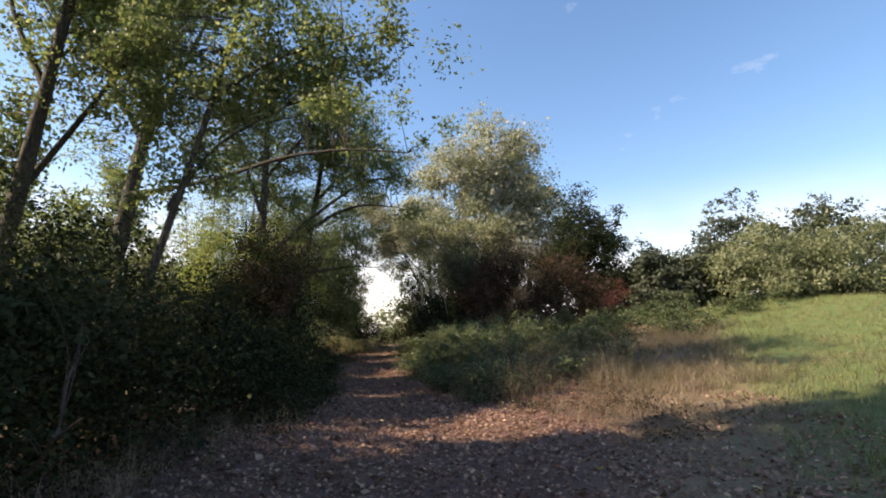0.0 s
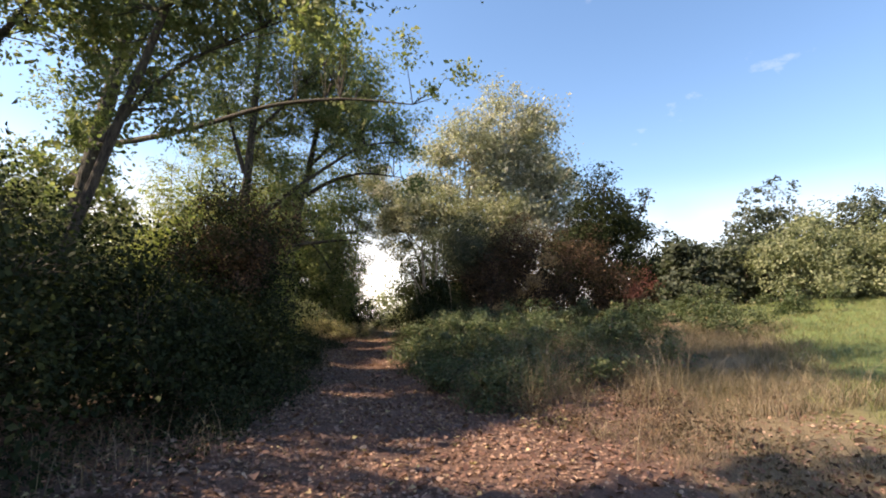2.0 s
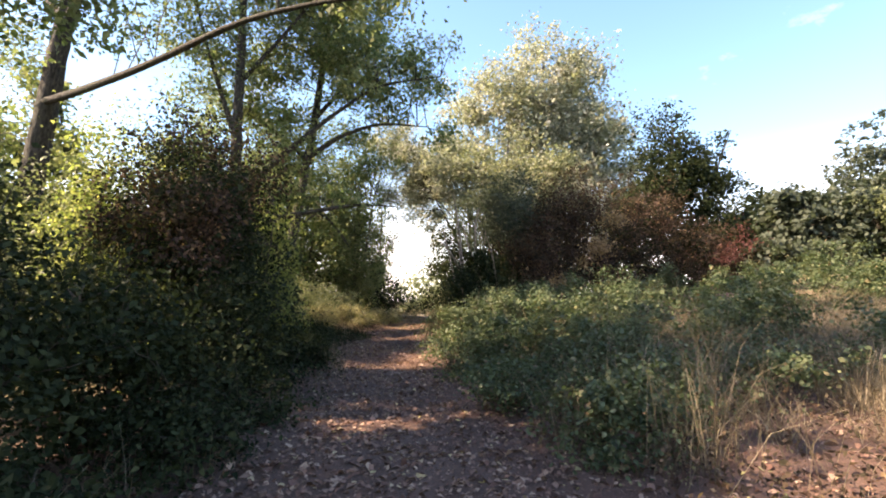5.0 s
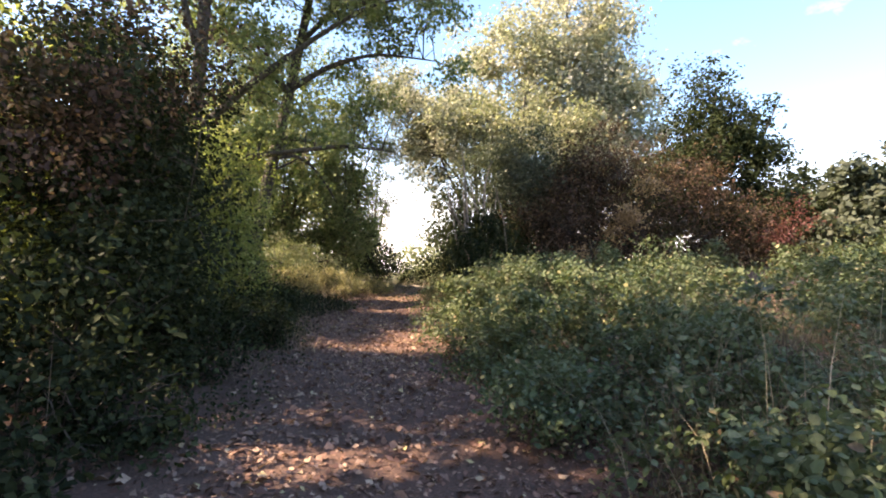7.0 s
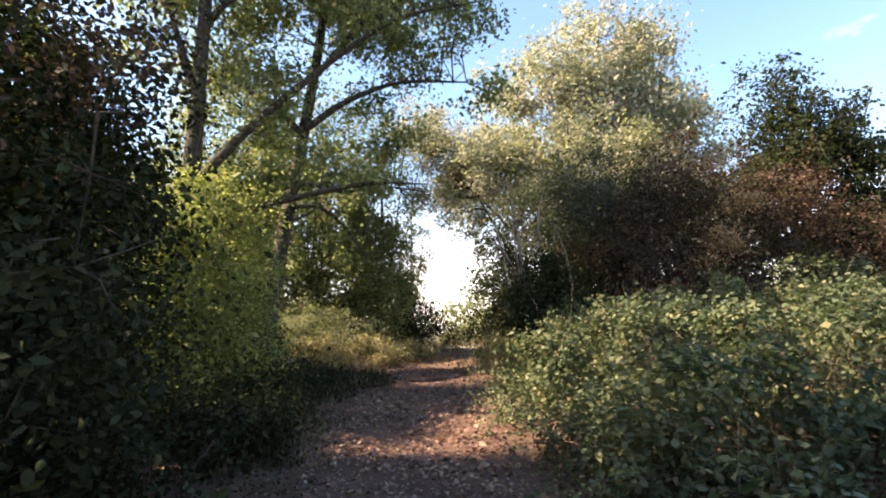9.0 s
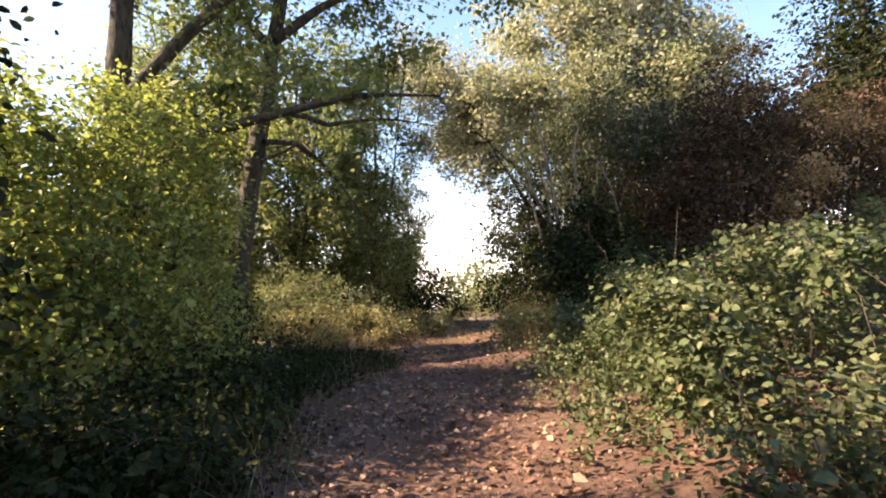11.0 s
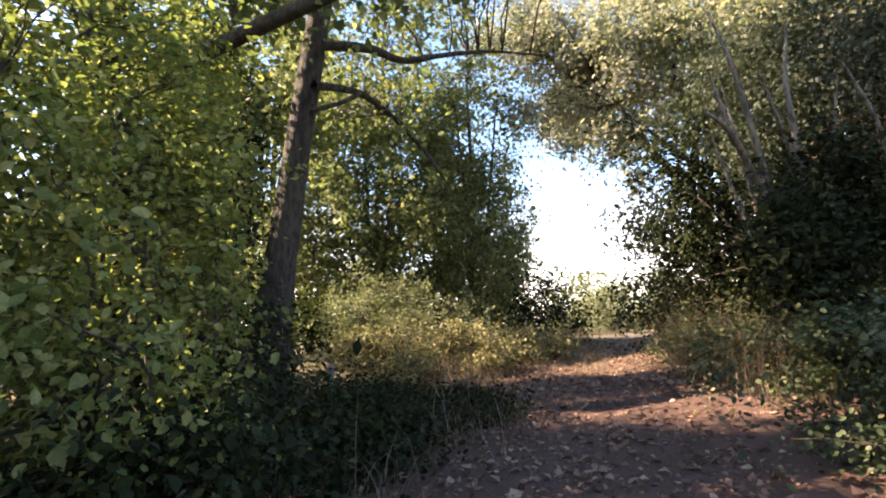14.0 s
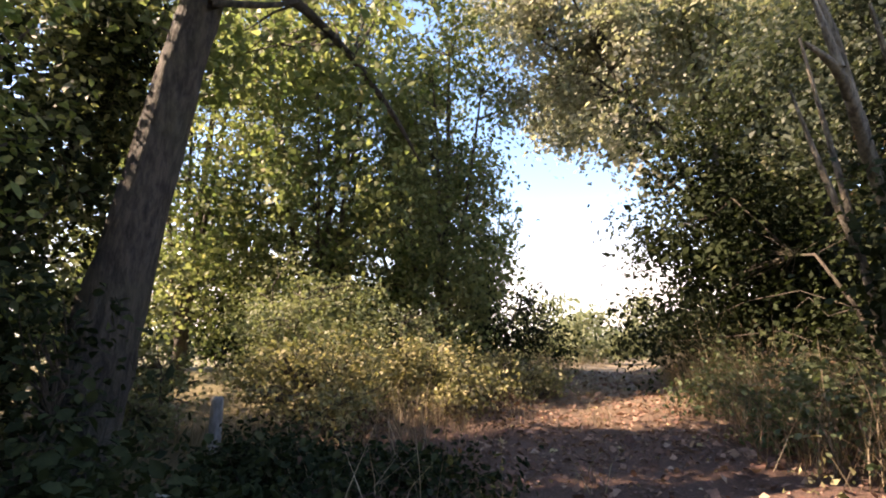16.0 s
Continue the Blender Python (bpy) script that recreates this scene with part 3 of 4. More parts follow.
shrub("dogwood_shrub", (4.2, 27.0), "large reddish-brown shrub with thin stems",
      [(3.6, 27.0, 4.4, 2.6, 1.6, 2.4), (6.2, 27.2, 4.6, 2.2, 1.5, 2.2), (1.6, 27.0, 3.6, 1.6, 1.4, 1.9), (5.0, 26.0, 2.9, 3.2, 1.2, 1.4)], 42000, 0.075, BROWN, stems=16,
      second=([(4.1, 24.9, 3.7, 0.45, 0.35, 0.6), (3.4, 24.9, 2.9, 0.4, 0.3, 0.4), (4.6, 25.1, 4.5, 0.4, 0.35, 0.4), (2.4, 24.7, 2.5, 0.5, 0.3, 0.3)], 2400, RUST))
shrub("dogwood_shrub", (8.2, 26.2), "crimson-tinged shrub at the bramble edge", [(8.2, 26.2, 3.2, 1.7, 1.1, 1.5), (9.6, 26.4, 2.9, 1.2, 1.0, 1.2)], 9000, 0.075, BROWN,
      second=([(8.7, 25.0, 4.0, 0.7, 0.5, 0.7), (8.2, 24.9, 3.2, 0.9, 0.5, 0.6)], 900, RED))
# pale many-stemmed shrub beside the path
# dark leaf colours stand in for the shade of the trees opposite
sallow = shrub("sallow_shrub", (-0.2, 26.0), "many-stemmed shrub with pale bare stems and leaves darkened for shade",
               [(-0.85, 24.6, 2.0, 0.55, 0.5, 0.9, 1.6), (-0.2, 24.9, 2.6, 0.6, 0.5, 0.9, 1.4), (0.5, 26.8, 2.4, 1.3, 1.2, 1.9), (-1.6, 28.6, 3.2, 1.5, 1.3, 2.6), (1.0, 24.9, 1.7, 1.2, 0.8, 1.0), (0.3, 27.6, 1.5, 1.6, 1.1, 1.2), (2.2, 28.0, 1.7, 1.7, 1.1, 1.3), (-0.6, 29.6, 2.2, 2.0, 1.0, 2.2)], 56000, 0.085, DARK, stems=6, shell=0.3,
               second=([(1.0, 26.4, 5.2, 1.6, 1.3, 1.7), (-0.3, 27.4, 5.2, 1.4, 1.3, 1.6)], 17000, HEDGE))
shrub("dogwood_shrub", (2.6, 25.6), "dense purplish-brown shrub above the brambles", [(2.5, 25.6, 3.3, 1.7, 1.1, 2.2), (3.1, 25.9, 5.2, 1.4, 1.1, 1.4), (1.6, 25.4, 2.6, 1.1, 0.8, 1.4)], 20000, 0.08, BROWN, stems=12)
foot = on_ground(-0.55, 25.6)
for line in ([(*foot, 0.075), (-0.72, 25.4, 1.7, 0.065), (-0.9, 25.2, 2.4, 0.055), (-1.16, 24.9, 3.0, 0.048), (-1.5, 24.4, 3.55, 0.04), (-1.76, 24.3, 3.75, 0.012)],
             [(-1.5, 24.4, 3.55, 0.036), (-1.56, 24.4, 3.9, 0.028), (-1.63, 24.4, 4.3, 0.01)],
             [(-0.9, 25.2, 2.4, 0.05), (-1.0, 25.2, 3.4, 0.045), (-1.13, 25.2, 4.58, 0.035), (-1.31, 25.4, 5.67, 0.015)],
             [(foot[0] + 0.2, foot[1] - 0.1, foot[2], 0.065), (-0.42, 25.5, 2.4, 0.055), (-0.5, 25.4, 3.6, 0.045), (-0.5, 25.45, 4.5, 0.034), (-0.31, 25.6, 5.3, 0.014)],
             [(-0.46, 25.45, 3.0, 0.04), (-0.75, 25.1, 3.7, 0.032), (-0.95, 24.9, 4.4, 0.014)],
             [(-0.42, 25.5, 2.4, 0.04), (-0.2, 25.2, 3.3, 0.03), (-0.1, 25.0, 4.2, 0.012)],
             [(foot[0] - 0.35, foot[1] - 0.2, foot[2], 0.045), (-1.12, 25.2, 1.95, 0.038), (-1.35, 25.2, 2.9, 0.03), (-1.53, 25.2, 3.8, 0.012)],
             [(foot[0] - 0.2, foot[1] + 0.2, foot[2], 0.04), (-1.0, 25.6, 2.6, 0.034), (-1.21, 25.6, 4.56, 0.014)],
             [(foot[0] + 0.9, foot[1] - 0.3, foot[2], 0.04), (0.3, 25.0, 2.2, 0.034), (0.1, 24.7, 3.4, 0.026), (-0.2, 24.6, 4.2, 0.01)]):
    part("pale_stem", tubes("pale_stem", [curve_through(line)], BARK_PALE, 8, 0.06), sallow, "pale grey bare stem")

# skyline hedge on the slope
for x, y, h, r, m, lab in ((11.6, 25.4, 3.2, 1.7, HEDGE, "dark green shrub between the hawthorn and the willows"), (13.6, 25.6, 3.4, 1.7, HEDGE, "dark green shrub between the hawthorn and the willows"), (14.5, 34.0, 4.6, 2.6, DARK, "dark green hedge shrub on the skyline"), (19.0, 31.0, 6.8, 3.0, HEDGE, "grey-green hedge tree on the skyline"), (23.5, 30.0, 7.0, 3.0, HEDGE, "grey-green hedge tree on the skyline"),
                           (28.5, 28.5, 6.4, 3.2, HEDGE, "grey-green hedge tree on the skyline"), (34, 31, 9.0, 3.4, HEDGE, "grey-green hedge tree on the skyline"), (12.2, 31.0, 3.4, 1.8, DARK, "dark green hedge shrub on the skyline"), (16.6, 31.5, 4.2, 1.8, HEDGE, "grey-green hedge tree on the skyline")):
    z = gz(x, y, 0)
    shrub("hedge_shrub", (x, y), lab, [(x, y, z + h * 0.55, r, r * 0.8, h * 0.45), (x - r * 0.5, y - 0.4, z + h * 0.35, r * 0.8, r * 0.7, h * 0.35), (x + r * 0.6, y, z + h * 0.4, r * 0.8, r * 0.7, h * 0.38), (x, y - 0.3, z + h * 0.12, r * 1.3, r * 0.8, h * 0.2)], 15000, 0.19, m, tight=0.2, shell=0.35, group="skyline hedge")
for x, y, h, r in ((15.6, 23.6, 4.0, 2.2), (18.4, 22.8, 3.8, 2.2)):
    z = gz(x, y, 0)
    shrub("willow_shrub", (x, y), "silvery-green willow shrub on the grassy slope", [(x, y, z + h * 0.5, r, r * 0.8, h * 0.5), (x + r * 0.7, y + 0.3, z + h * 0.35, r * 0.7, r * 0.6, h * 0.36), (x - r * 0.7, y, z + h * 0.35, r * 0.7, r * 0.6, h * 0.36), (x, y - 0.3, z + h * 0.12, r * 1.2, r * 0.8, h * 0.2)], 18000, 0.115, SILVER, tight=0.22, shell=0.4, group="willow shrubs")

# ---- bramble bank ----


def bramble(x, y, rx, ry, h, count, label="sprawling bramble thicket with arching canes", mat=None, size=0.075):
    z = gz(x, y, 0)
    base = (x, y, z)
    t = thing("bramble_patch", base, label, "bramble", "bramble bank")
    blobs = [(x, y, z + 0.02, rx * 0.9, ry * 0.9, h * 0.6)]
    for k in range(9):
        bx, by = x + rng.uniform(-1, 1) * rx, y + rng.uniform(-1, 1) * ry
        r = rng.uniform(0.25, 0.5)
        blobs.append((bx, by, gz(bx, by, h * rng.uniform(0.3, 0.85)), r * 1.2, r * 1.2, r * rng.uniform(0.7, 1.1), 0.35 * rx * ry * h / 3))
    c, o, mids = clumps([b if len(b) > 6 else (*b, rx * ry * h) for b in blobs], int(count * (1.25 if x < 1.5 else 1)), 12, 0.1, 0.7)
    keep = c[:, 2] > ground_z(c[:, 0], c[:, 1]) + 0.01
    part("foliage", leaves("foliage", c[keep], size * (0.78 if x < 2.6 else 0.95), mat or BRAMBLE, o[keep], 0.8, 0.72, fine=x < 2.1), t, kind="stuff")
    for k in range(9):
        a = rng.uniform(0, 6.28)
        foot = np.array([x + rx * 0.8 * math.cos(a) * rng.uniform(), y + ry * 0.8 * math.sin(a) * rng.uniform(), z])
        foot[2] = gz(foot[0], foot[1], -0.03)
        tip = foot + [rng.normal() * 0.4, rng.normal() * 0.4, h * rng.uniform(0.6, 1.3)]
        part("cane", tubes("cane", [bend(foot, tip, 0.006, 0.002, 7, 0.18, 0.05)], TWIG, 4), t)
    return t


for x, y, rx, ry, h, n in ((1.5, 13.2, 1.1, 1.1, 0.8, 7500), (2.4, 13.6, 1.3, 1.1, 0.85, 7500), (0.7, 15.2, 1.1, 1.3, 0.85, 8500), (2.4, 15.8, 1.5, 1.4, 1.1, 9000), (0.6, 17.3, 1.2, 1.3, 1.25, 9000), (2.2, 18.0, 1.5, 1.4, 1.15, 9000),
                           (0.3, 19.6, 1.3, 1.4, 1.6, 10500), (2.0, 20.6, 1.6, 1.5, 1.7, 9500), (0.1, 21.9, 1.3, 1.3, 1.6, 9500), (1.8, 23.0, 1.6, 1.4, 1.1, 8000), (-0.2, 24.0, 1.1, 1.1, 0.9, 7000),
                           (4.6, 14.3, 1.2, 0.9, 0.6, 4000), (4.4, 16.6, 1.6, 1.4, 0.9, 6500), (4.4, 19.4, 1.8, 1.6, 1.1, 7000), (6.8, 18.6, 1.8, 1.5, 0.9, 6500), (4.2, 22.4, 1.8, 1.6, 1.1, 6500), (7.0, 22.0, 2.0, 1.7, 1.1, 6500), (9.6, 22.0, 2.0, 1.6, 1.1, 6000), (9.4, 19.2, 1.8, 1.4, 0.8, 6000), (12.0, 21.6, 1.8, 1.4, 0.9, 5000)):
    bramble(x, y, rx, ry, h, n)
for x, y, r, h in ((1.0, 12.2, 0.6, 0.35), (0.25, 14.4, 0.6, 0.45), (-0.35, 16.2, 0.6, 0.5), (-0.6, 17.8, 0.65, 0.55), (-0.9, 19.4, 0.65, 0.55), (-1.1, 20.9, 0.65, 0.55), (-1.25, 22.4, 0.65, 0.55), (-1.4, 23.9, 0.6, 0.6), (-1.7, 25.3, 0.55, 0.6), (-1.8, 26.9, 0.5, 0.5), (-0.4, 25.2, 0.8, 1.2), (-0.8, 24.4, 0.7, 1.1)):
    bramble(x, y, r, r * 1.3, h, 2600, "low bramble fringe spilling onto the path", size=0.06)

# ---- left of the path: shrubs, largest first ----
# hawthorns, low shrubs, nettles and hedge carry their shade in the leaf colour
shrub("hawthorn_shrub", (-5.0, 15.0), "tall hawthorn browning at the top, darkened for shade beneath",
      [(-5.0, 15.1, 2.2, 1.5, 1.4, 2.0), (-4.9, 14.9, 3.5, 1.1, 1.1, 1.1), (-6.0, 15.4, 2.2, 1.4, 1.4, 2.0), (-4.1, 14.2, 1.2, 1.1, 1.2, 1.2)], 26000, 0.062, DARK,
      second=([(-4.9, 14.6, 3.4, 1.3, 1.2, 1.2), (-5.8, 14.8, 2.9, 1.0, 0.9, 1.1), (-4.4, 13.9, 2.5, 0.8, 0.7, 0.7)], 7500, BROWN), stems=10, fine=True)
shrub("hawthorn_shrub", (-5.6, 16.5), "tall hawthorn beside the path, darkened for shade", [(-5.6, 16.5, 2.0, 1.0, 1.0, 2.0), (-5.1, 16.2, 1.2, 0.9, 0.9, 1.2), (-5.7, 16.5, 3.3, 0.9, 0.9, 1.1), (-6.0, 16.2, 4.5, 0.9, 0.9, 1.0), (-6.4, 16.6, 3.2, 1.0, 1.0, 1.4), (-4.9, 16.3, 3.1, 0.7, 0.7, 1.2)], 28000, 0.065, DARK, stems=9, fine=True)
shrub("elder_shrub", (-4.6, 18.3), "low shrub under the trees, darkened for shade", [(-4.6, 18.1, 0.45, 0.6, 0.8, 0.5), (-5.3, 17.8, 0.6, 0.8, 0.7, 0.6)], 7000, 0.06, DARK, fine=True)
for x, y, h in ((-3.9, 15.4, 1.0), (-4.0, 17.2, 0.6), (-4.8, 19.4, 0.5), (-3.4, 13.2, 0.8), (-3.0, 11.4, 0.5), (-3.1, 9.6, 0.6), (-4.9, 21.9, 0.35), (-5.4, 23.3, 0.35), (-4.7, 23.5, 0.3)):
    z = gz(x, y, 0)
    shrub("nettle_clump", (x, y), "nettles at the foot of the hedge, darkened for shade", [(x, y, z + h * 0.4, 0.65, 0.9, h * 0.6), (x - 0.5, y + 0.4, z + h * 0.5, 0.6, 0.7, h * 0.6)], 4200, 0.055, DARK, "weeds", per=12, tight=0.12, stems=10, stem_r=0.007, group="nettles", fine=True)
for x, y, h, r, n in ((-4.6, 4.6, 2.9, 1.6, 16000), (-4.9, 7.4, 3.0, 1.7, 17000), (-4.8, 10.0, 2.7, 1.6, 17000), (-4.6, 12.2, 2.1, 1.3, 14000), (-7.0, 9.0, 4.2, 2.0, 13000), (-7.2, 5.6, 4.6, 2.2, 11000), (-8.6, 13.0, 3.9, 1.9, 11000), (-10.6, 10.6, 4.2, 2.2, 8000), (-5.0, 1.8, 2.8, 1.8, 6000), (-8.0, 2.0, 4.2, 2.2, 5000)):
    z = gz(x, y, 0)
    shrub("hedge_shrub", (x, y), "tangled hedge shrub with deep shade in its leaf colour", [(x, y, z + h * 0.5, r, r, h * 0.5), (x + r * 0.45, y - 0.4, z + h * 0.28, r * 0.7, r * 0.7, h * 0.3), (x - r * 0.4, y + 0.5, z + h * 0.6, r * 0.7, r * 0.7, h * 0.38)], n, 0.07, DARK, group="shaded hedge")
for x, y, h, r, n, s in ((-7.0, 15.9, 5.0, 1.4, 14000, 0.075), (-9.4, 17.4, 4.6, 1.9, 12000, 0.09), (-8.8, 19.4, 3.5, 1.5, 11000, 0.08), (-6.9, 19.0, 3.9, 1.3, 16000, 0.07), (-11.2, 21.0, 5.0, 2.2, 11000, 0.1), (-10.5, 25.0, 3.4, 2.0, 10000, 0.09), (-14.0, 25.0, 4.4, 2.6, 9000, 0.12), (-13.0, 16.5, 5.5, 2.2, 8000, 0.11)):
    z = gz(x, y, 0)
    shrub("hazel_shrub", (x, y), "sunlit yellow-green hazel with thin upright stems" if x > -9 else "olive-green hazel deep in the wood", [(x, y, z + h * 0.55, r, r, h * 0.5), (x + r * 0.5, y - 0.4, z + h * 0.35, r * 0.7, r * 0.7, h * 0.35), (x - r * 0.4, y + 0.3, z + h * 0.75, r * 0.7, r * 0.7, h * 0.35)], n, s, LIME if x > -9 else OLIVE, stems=9, group="hazels", fine=abs(y - 19) < 0.5 and x > -8)
shrub("hazel_shrub", (-5.8, 20.7), "yellow-green hazel leaning towards the path", [(-6.2, 20.8, 2.4, 0.8, 0.8, 1.6), (-6.0, 20.9, 1.4, 0.6, 0.7, 1.0), (-6.8, 20.7, 3.6, 0.9, 0.9, 1.1)], 10500, 0.06, LIME, stems=9, per=12, tight=0.12, group="hazels", fine=True)
shrub("hazel_shrub", (-6.0, 19.7), "bright yellow-green hazel at the edge of the path", [(-6.0, 19.6, 2.1, 0.8, 0.8, 1.1), (-5.5, 19.9, 1.2, 0.6, 0.7, 0.7), (-6.6, 19.7, 3.2, 0.8, 0.8, 0.9), (-5.9, 19.1, 1.6, 0.5, 0.6, 0.7)], 11000, 0.055, LIME, stems=9, per=12, tight=0.13, group="hazels", fine=True)
shrub("hazel_shrub", (-6.8, 21.6), "green hazel in front of the stout tree", [(-6.8, 21.6, 2.4, 0.7, 0.6, 1.5), (-7.1, 21.9, 4.1, 0.8, 0.6, 1.0)], 8500, 0.06, LIME, stems=7, per=12, tight=0.14, group="hazels", fine=True)
shrub("elder_shrub", (-5.0, 19.6), "low shrub under the trees, darkened for shade", [(-4.8, 19.2, 0.4, 0.6, 1.1, 0.45), (-5.4, 20.2, 0.5, 0.8, 1.0, 0.5)], 8000, 0.06, DARK, fine=True)
shrub("elder_shrub", (-5.5, 21.6), "low shrub under the trees, darkened for shade", [(-5.5, 21.6, 0.5, 0.7, 0.7, 0.5), (-6.6, 22.0, 0.8, 0.9, 0.8, 0.8)], 7000, 0.06, DARK, fine=True)
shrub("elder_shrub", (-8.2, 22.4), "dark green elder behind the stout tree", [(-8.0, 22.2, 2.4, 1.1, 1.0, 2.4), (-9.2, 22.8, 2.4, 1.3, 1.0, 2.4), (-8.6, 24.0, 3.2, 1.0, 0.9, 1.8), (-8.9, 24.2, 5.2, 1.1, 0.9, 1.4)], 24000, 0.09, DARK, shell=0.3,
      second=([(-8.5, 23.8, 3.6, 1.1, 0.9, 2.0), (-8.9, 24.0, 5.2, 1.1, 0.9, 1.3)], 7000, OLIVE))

# trees that close the wood behind the hazels
for x, y, h in ((-15.2, 22.6, 8.5), (-17.5, 19.5, 9.0), (-14.2, 18.6, 5.4)):
    z = gz(x, y, 0)
    tree("willow_tree", trunk_line(x, y, (x + 0.3, y, z + h * 0.85), 0.12, 0.03), [[(x, y, z + 1.0, 0.07), (x - 0.7, y - 0.3, z + h * 0.4, 0.045), (x - 1.2, y - 0.4, z + h * 0.75, 0.02)]],
         "green tree deep in the wood", [(x, y, z + h * 0.65, 2.4, 1.6, h * 0.36), (x + 1.4, y, z + h * 0.4, 1.7, 1.3, h * 0.3), (x - 1.4, y, z + h * 0.4, 1.7, 1.3, h * 0.3)], 8500, 0.2, POPLAR, TWIG, group="trees behind the hazels")

# trees past the stout one
for x, y, h, r, n, m in ((-8.6, 29.4, 9.8, 2.6, 32000, POPLAR), (-6.3, 30.2, 8.6, 1.8, 24000, POPLAR), (-11.6, 29.2, 12.5, 2.8, 24000, POPLAR), (-15.0, 31.0, 12.0, 3.0, 13000, POPLAR), (-8.0, 33.5, 8.0, 2.2, 9000, DARK), (-7.2, 40.0, 9.0, 1.8, 9000, HEDGE)):
    z = gz(x, y, 0)
    tree("willow_tree", trunk_line(x, y, (x + 0.3, y + 0.2, z + h * 0.85), 0.12, 0.03),
         [[(x, y, z + 0.6, 0.07), (x - 0.7, y - 0.3, z + h * 0.4, 0.045), (x - 1.2, y - 0.4, z + h * 0.75, 0.02)], [(x, y, z + 0.4, 0.07), (x + 0.6, y - 0.2, z + h * 0.35, 0.045), (x + 1.0, y - 0.2, z + h * 0.7, 0.02)], [(x, y, z + 0.8, 0.05), (x + 0.2, y - 0.5, z + h * 0.4, 0.035), (x + 0.1, y - 0.8, z + h * 0.7, 0.02)]],
         "many-stemmed green tree with drooping leafy sprays", [(x, y, z + h * 0.7, r, r, h * 0.34), (x + r * 0.3, y - 0.4, z + h * 0.38, r * 0.8, r * 0.8, h * 0.3), (x - r * 0.5, y, z + h * 0.42, r * 0.8, r * 0.8, h * 0.32), (x, y - 0.3, z + h * 0.16, r * 0.8, r * 0.7, h * 0.15)], n, 0.11, m, TWIG, group="trees past the bend")
shrub("thorn_shrub", (-4.8, 32.2), "dark thorn bush at the crest of the path", [(-5.2, 32.2, 1.9, 1.2, 0.8, 1.4), (-4.0, 32.6, 1.45, 0.8, 0.7, 0.85), (-6.2, 32.0, 3.0, 1.0, 0.8, 2.0)], 11000, 0.08, DARK)

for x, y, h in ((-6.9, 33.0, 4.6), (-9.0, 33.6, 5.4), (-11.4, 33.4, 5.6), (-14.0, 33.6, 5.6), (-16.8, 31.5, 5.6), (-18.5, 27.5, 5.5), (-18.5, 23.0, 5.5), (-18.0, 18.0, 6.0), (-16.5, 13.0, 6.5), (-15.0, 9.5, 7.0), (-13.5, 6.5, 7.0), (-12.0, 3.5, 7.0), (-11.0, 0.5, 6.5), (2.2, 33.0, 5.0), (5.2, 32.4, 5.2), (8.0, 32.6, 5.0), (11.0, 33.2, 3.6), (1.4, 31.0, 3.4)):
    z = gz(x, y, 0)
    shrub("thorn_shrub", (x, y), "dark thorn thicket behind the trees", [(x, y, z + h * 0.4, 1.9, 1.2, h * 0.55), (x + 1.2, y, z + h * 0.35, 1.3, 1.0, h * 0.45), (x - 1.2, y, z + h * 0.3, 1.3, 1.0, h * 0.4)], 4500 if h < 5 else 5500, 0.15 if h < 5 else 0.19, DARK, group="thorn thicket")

# weeds on the bend
for x, y, rx, h, n, m, lab in ((-6.6, 25.6, 1.0, 1.1, 6000, WEED, "yellowing nettles at the edge of the path"), (-5.4, 26.8, 1.0, 0.9, 6000, WEED, "yellowing nettles at the edge of the path"), (-7.4, 26.6, 1.1, 2.2, 9000, SILVER, "pale green buddleia among the weeds"), (-6.2, 27.6, 1.1, 1.6, 7000, SILVER, "pale green buddleia among the weeds"), (-4.6, 28.6, 0.9, 0.7, 4500, WEED, "yellowing nettles at the edge of the path"), (-8.6, 25.0, 1.0, 1.2, 5000, OLIVE, "grey-green weeds on the bend")):
    z = gz(x, y, 0)
    shrub("weed_clump", (x, y), lab, [(x, y, z + h * 0.45, rx, rx * 0.8, h * 0.5), (x + 0.5, y - 0.3, z + h * 0.25, rx * 0.6, rx * 0.6, h * 0.3)], n, 0.055, m, "weeds", per=12, tight=0.1, stems=12, stem_r=0.008, group="weeds on the bend")

# far woods beyond the crest
for k in range(16):
    a = radians(-58 + 7.6 * k)
    d = 62 + 9 * math.sin(3.3 * k)
    x, y = d * math.sin(a), d * math.cos(a) + 10
    h = 4.5 + 1.5 * math.sin(2.1 * k)
    z = gz(x, y, 0)
    shrub("far_thicket", (x, y), "distant hazy green thicket on the hillside", [(x, y, z + h * 0.4, 5.5, 3, h * 0.55), (x + 4, y, z + h * 0.3, 4, 3, h * 0.45)], 2600, 0.4, OLIVE if k % 2 else SILVER, tight=0.7, stems=3, group="far thickets")

for x, y, h, m in ((-2.6, 50.0, 3.4, SILVER), (-5.0, 53.0, 2.4, OLIVE), (0.4, 50.0, 4.4, SILVER), (3.6, 52.0, 5.2, OLIVE)):
    z = gz(x, y, 0)
    shrub("far_thicket", (x, y), "pale green thicket on the slope past the rise", [(x, y, z + h * 0.45, 1.9, 1.4, h * 0.5), (x + 1.2, y, z + h * 0.35, 1.4, 1.2, h * 0.4), (x - 1.2, y, z + h * 0.3, 1.3, 1.2, h * 0.35)], 5000, 0.17, m, tight=0.32, stems=4, group="far thickets")

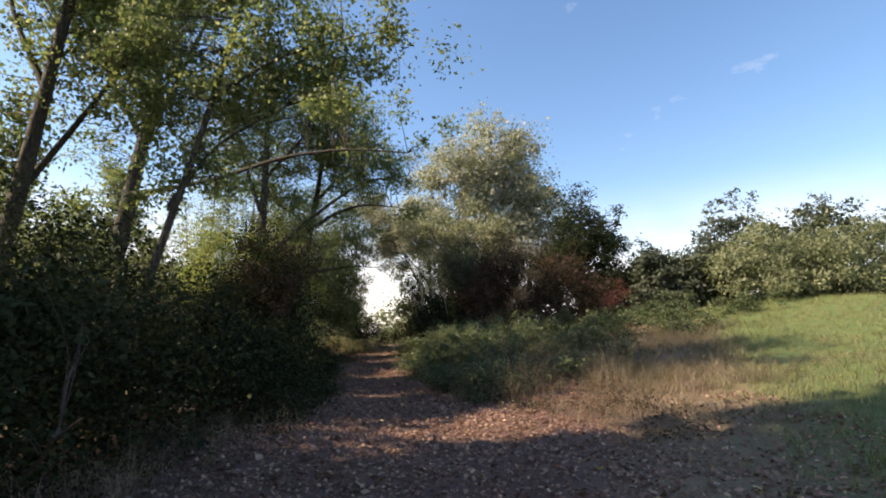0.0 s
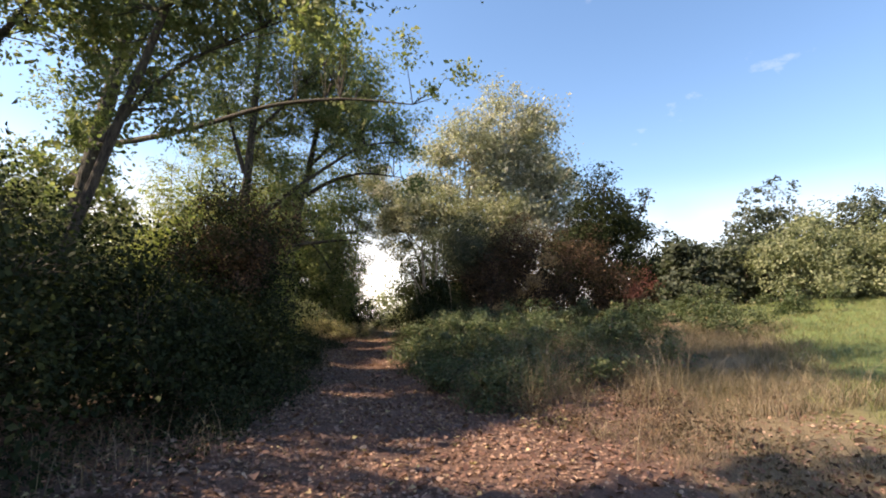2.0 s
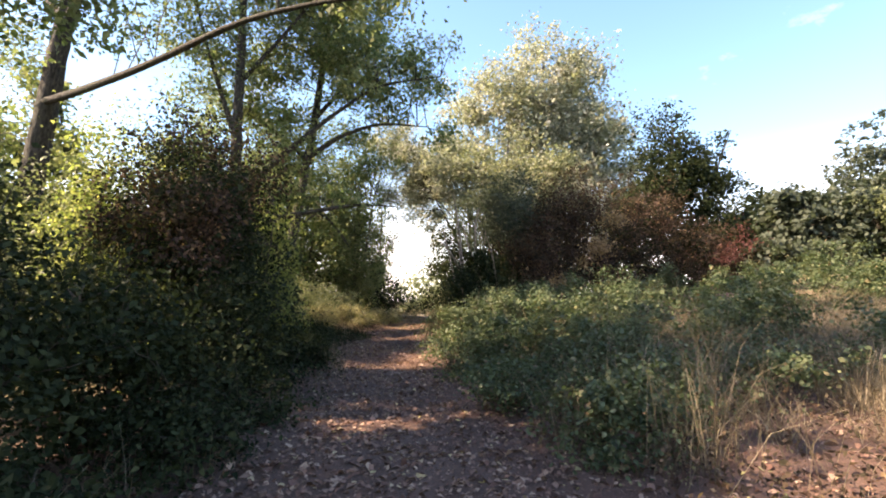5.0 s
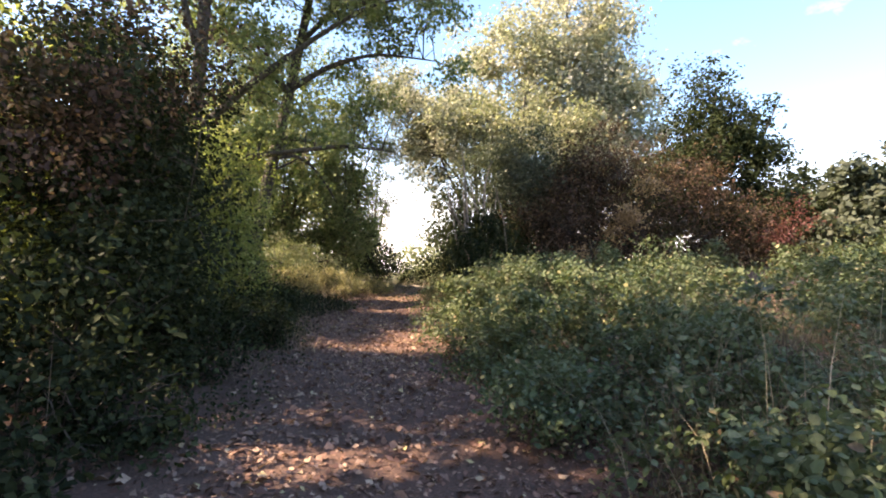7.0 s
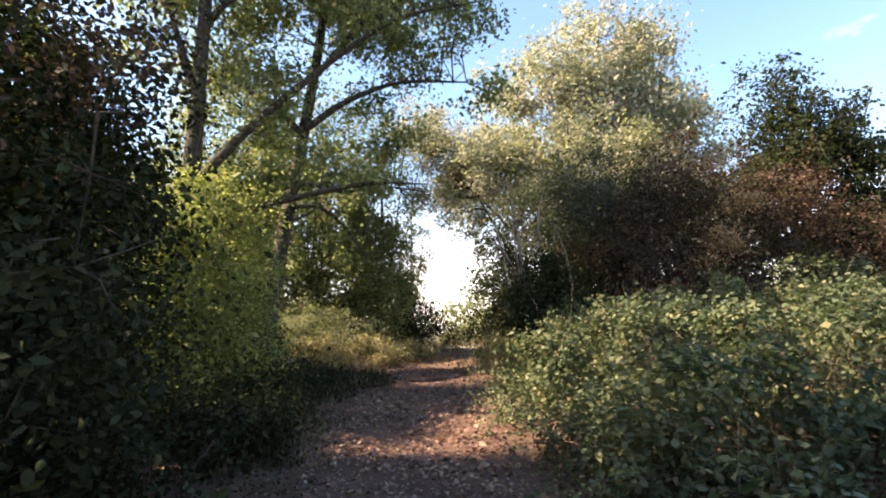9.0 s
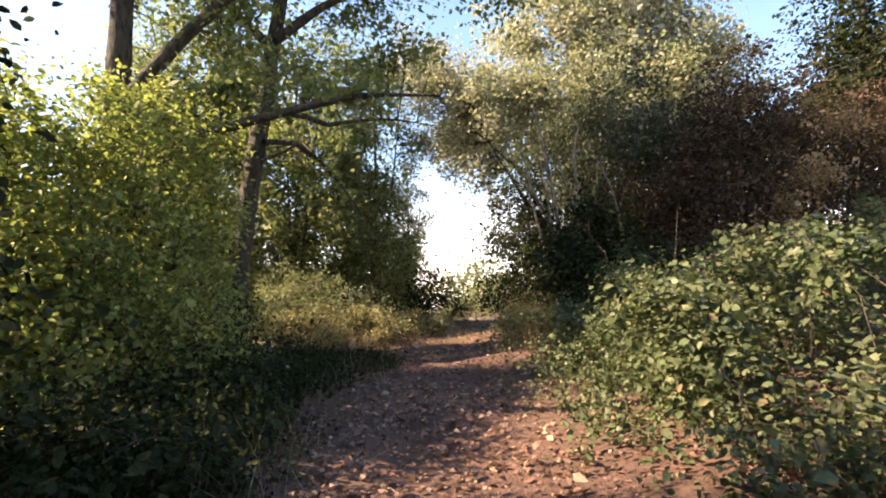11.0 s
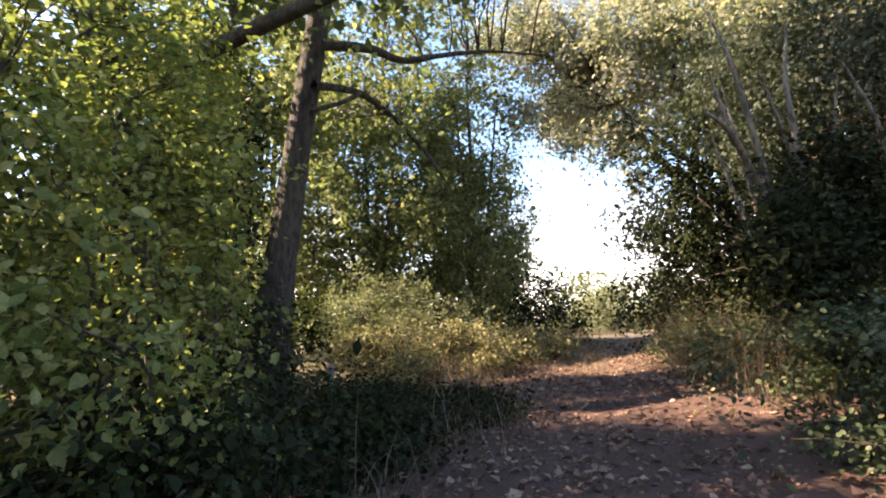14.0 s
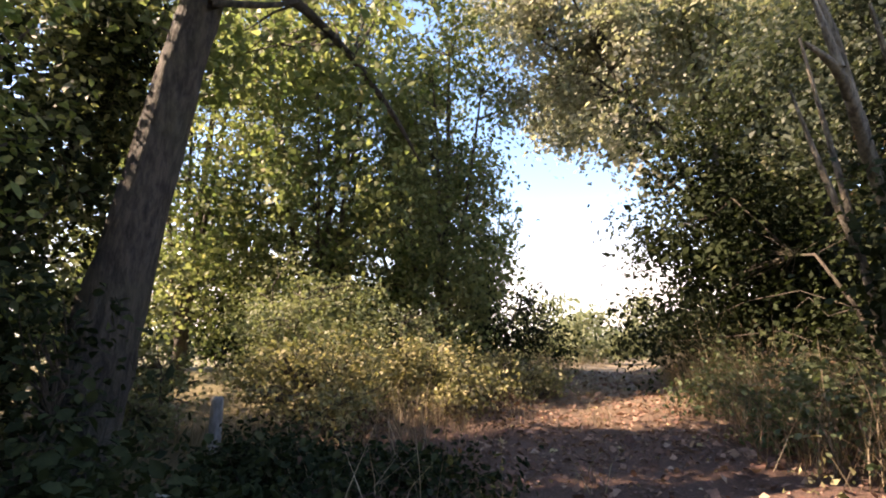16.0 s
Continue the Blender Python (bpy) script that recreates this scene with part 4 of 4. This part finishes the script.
# ---- litter, grasses ----


def scatter(n, x0, x1, y0, y1, rule):
    x, y = rng.uniform(x0, x1, n), rng.uniform(y0, y1, n)
    keep = rng.uniform(size=n) < rule(x, y)
    x, y = x[keep], y[keep]
    return np.stack([x, y, ground_z(x, y)], 1)


def smooth(a, b, v):
    t = np.clip((v - a) / (b - a), 0, 1)
    return t * t * (3 - 2 * t)


def half_path(y):
    return np.interp(y, (0, 6, 9.5, 12.5, 14.5, 20, 30), (4.5, 3.4, 2.0, 1.45, 1.2, 1.0, 1.1))


def stuff(name, me, label, category):
    return tagged(new(name, me), label, category, kind="stuff")


p = scatter(140000, -5.0, 5.6, 2, 34, lambda x, y: (np.interp(y, (8, 13), (0.55, 0.3)) + np.interp(y, (8, 13), (0.45, 0.7)) * smooth(1.3, 0.8, np.abs(x - path_x(y)) / half_path(y))) * np.interp(y, (2, 18, 34), (1, 0.8, 0.4)))
p[:, 2] += rng.uniform(0.004, 0.03, len(p))
stuff("fallen_leaves", leaves("fallen_leaves", p, 0.047, LITTER, None, 1.6, 0.7, 0.4), "brown and tan fallen leaves strewn over the path", "leaf litter")


def tufts(n, per, spread, *args):
    c = scatter(n, *args)
    q = np.repeat(c, per, 0)
    q[:, :2] += rng.normal(size=(len(q), 2)) * spread
    q[:, 2] = ground_z(q[:, 0], q[:, 1])
    return q


def patchy(x, y, scale, low, high):
    v = np.array([noise.noise(Vector((a * scale, b * scale, 3.7))) for a, b in zip(x, y)])
    return smooth(low, high, v)


q = tufts(1300, 18, 0.1, 0.4, 11, 6, 18, lambda x, y: smooth(0.85, 1.3, (x - path_x(y)) / half_path(y)) * smooth(12, 4, x) * patchy(x, y, 0.7, -0.05, 0.45))
stuff("dry_grass", blades("dry_grass", q, 0.22, 0.006, STRAW, 0.8), "patchy straw-coloured grass along the verge", "grass")
q = tufts(2000, 15, 0.12, 3.4, 12, 10, 20, lambda x, y: smooth(2.6, 0.8, x - 0.4 * y - 1.0) * patchy(x, y, 0.8, -0.5, 0.1))
stuff("dry_grass", blades("dry_grass", q, 0.26, 0.008, STRAW, 0.7), "brownish dry grass on the bank below the brambles", "grass")
q = tufts(420, 11, 0.09, 0.2, 4.5, 12, 23, lambda x, y: patchy(x, y, 0.8, 0.0, 0.4))
stuff("tall_grass", blades("tall_grass", q, 0.7, 0.006, STRAW, 0.5), "tall dry grass stems among the brambles", "grass")
q = tufts(170, 12, 0.1, 1.0, 4.6, 10.6, 14.8, lambda x, y: smooth(1.0, 1.5, (x - path_x(y)) / half_path(y)) * patchy(x, y, 0.9, -0.2, 0.3))
stuff("tall_grass", blades("tall_grass", q, 0.62, 0.007, STRAW, 0.45), "rank yellowed grass in front of the brambles", "grass")
q = tufts(1500, 16, 0.09, -5, 1, 2, 32, lambda x, y: smooth(0.5, 0.15, np.abs((path_x(y) - x) / half_path(y) - 1.15)) * patchy(x, y, 0.8, -0.3, 0.3))
stuff("verge_grass", blades("verge_grass", q, 0.34, 0.006, STRAW, 0.5), "wispy dry grass at the foot of the hedge", "grass")
q = tufts(1100, 22, 0.08, -8, 2, 23, 42, lambda x, y: smooth(0.7, 1.2, np.abs(x - path_x(y))) * patchy(x, y, 0.8, -0.3, 0.3))
stuff("crest_grass", blades("crest_grass", q, 0.3, 0.007, STRAW, 0.45), "yellow grass where the path tops the rise", "grass")
q = tufts(11000, 8, 0.07, 2, 26, 2.5, 24, lambda x, y: smooth(0.9, 2.6, x - 0.4 * y) * smooth(30, 4, x))
stuff("meadow_grass", blades("meadow_grass", q, 0.1, 0.012, GRASS, 0.5), "short green meadow grass on the slope", "grass")

q = tufts(260, 16, 0.09, -4, -1.5, 24, 33, lambda x, y: np.exp(-((x - path_x(y) + 0.15) / 0.2) ** 2) * patchy(x, y, 0.9, -0.2, 0.3))
stuff("median_grass", blades("median_grass", q, 0.2, 0.007, STRAW, 0.5), "tufts of grass between the two ruts", "grass")

q = tufts(520, 14, 0.1, -2.6, 0.6, 23.5, 31, lambda x, y: smooth(0.75, 1.05, (x - path_x(y)) / half_path(y)) * smooth(2.4, 1.4, (x - path_x(y)) / half_path(y)) * patchy(x, y, 0.9, -0.3, 0.2))
stuff("tall_grass", blades("tall_grass", q, 0.55, 0.007, STRAW, 0.5), "tall straw-coloured grass on the sunny bank", "grass")


def low_plants(n, y0, y1, side, near, far, label, mat, size, height):
    """Small leafy plants scattered in a strip beside the path."""
    c = scatter(n, -7, 4, y0, y1, lambda x, y: smooth(near, near + 0.15, side * (x - path_x(y)) / half_path(y)) * smooth(far, far - 0.3, side * (x - path_x(y)) / half_path(y)) * patchy(x, y, 1.1, -0.3, 0.3))
    q = np.repeat(c, 9, 0)
    q[:, :2] += rng.normal(size=(len(q), 2)) * 0.07
    q[:, 2] = ground_z(q[:, 0], q[:, 1]) + np.abs(rng.normal(size=len(q))) * height + 0.01
    return stuff("low_weeds", leaves("low_weeds", q, size, mat, None, 0.9, 0.6), label, "weeds")


# near-black weeds added to deepen the shade at the hedge foot
low_plants(9000, 1, 20, -1, 0.72, 1.9, "low weeds along the verge, darkened for shade", DARK, 0.04, 0.1)
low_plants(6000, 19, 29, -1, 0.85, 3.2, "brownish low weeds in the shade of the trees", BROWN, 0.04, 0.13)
low_plants(5200, 7, 18, 1, 1.0, 4.2, "brown withered weeds on the bank below the brambles", BROWN, 0.05, 0.18)
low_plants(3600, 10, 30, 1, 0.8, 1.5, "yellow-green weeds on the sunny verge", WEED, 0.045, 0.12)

# ---- small things ----
post = thing("wooden_post", on_ground(-6.85, 24.4), "weathered grey wooden stump post among the weeds", "post")
pz = gz(-6.85, 24.4, 0)
part("shaft", tubes("shaft", [[(-6.85, 24.4, pz - 0.1, 0.062), (-6.85, 24.4, pz + 0.2, 0.06), (-6.855, 24.4, pz + 0.5, 0.058), (-6.855, 24.4, pz + 0.53, 0.045), (-6.855, 24.4, pz + 0.535, 0.001)]], OLD_WOOD, 10, 0.03), post)
sz = gz(-6.0, 22.5, 0)
stick = thing("fallen_branch", (-6.0, 22.5, sz), "bleached fallen branch lying in the weeds", "branch")
part("bough", tubes("bough", [bend((-6.35, 22.2, sz + 0.06), (-5.55, 22.7, sz + 0.3), 0.014, 0.006, 8, 0.12, 0.03)], DRY_STICK, 6, 0.05), stick)
part("side_shoot", tubes("side_shoot", [bend((-5.85, 22.55, sz + 0.3), (-5.6, 22.55, sz + 0.04), 0.008, 0.004, 5, 0.05, 0.03)], DRY_STICK, 5), stick)
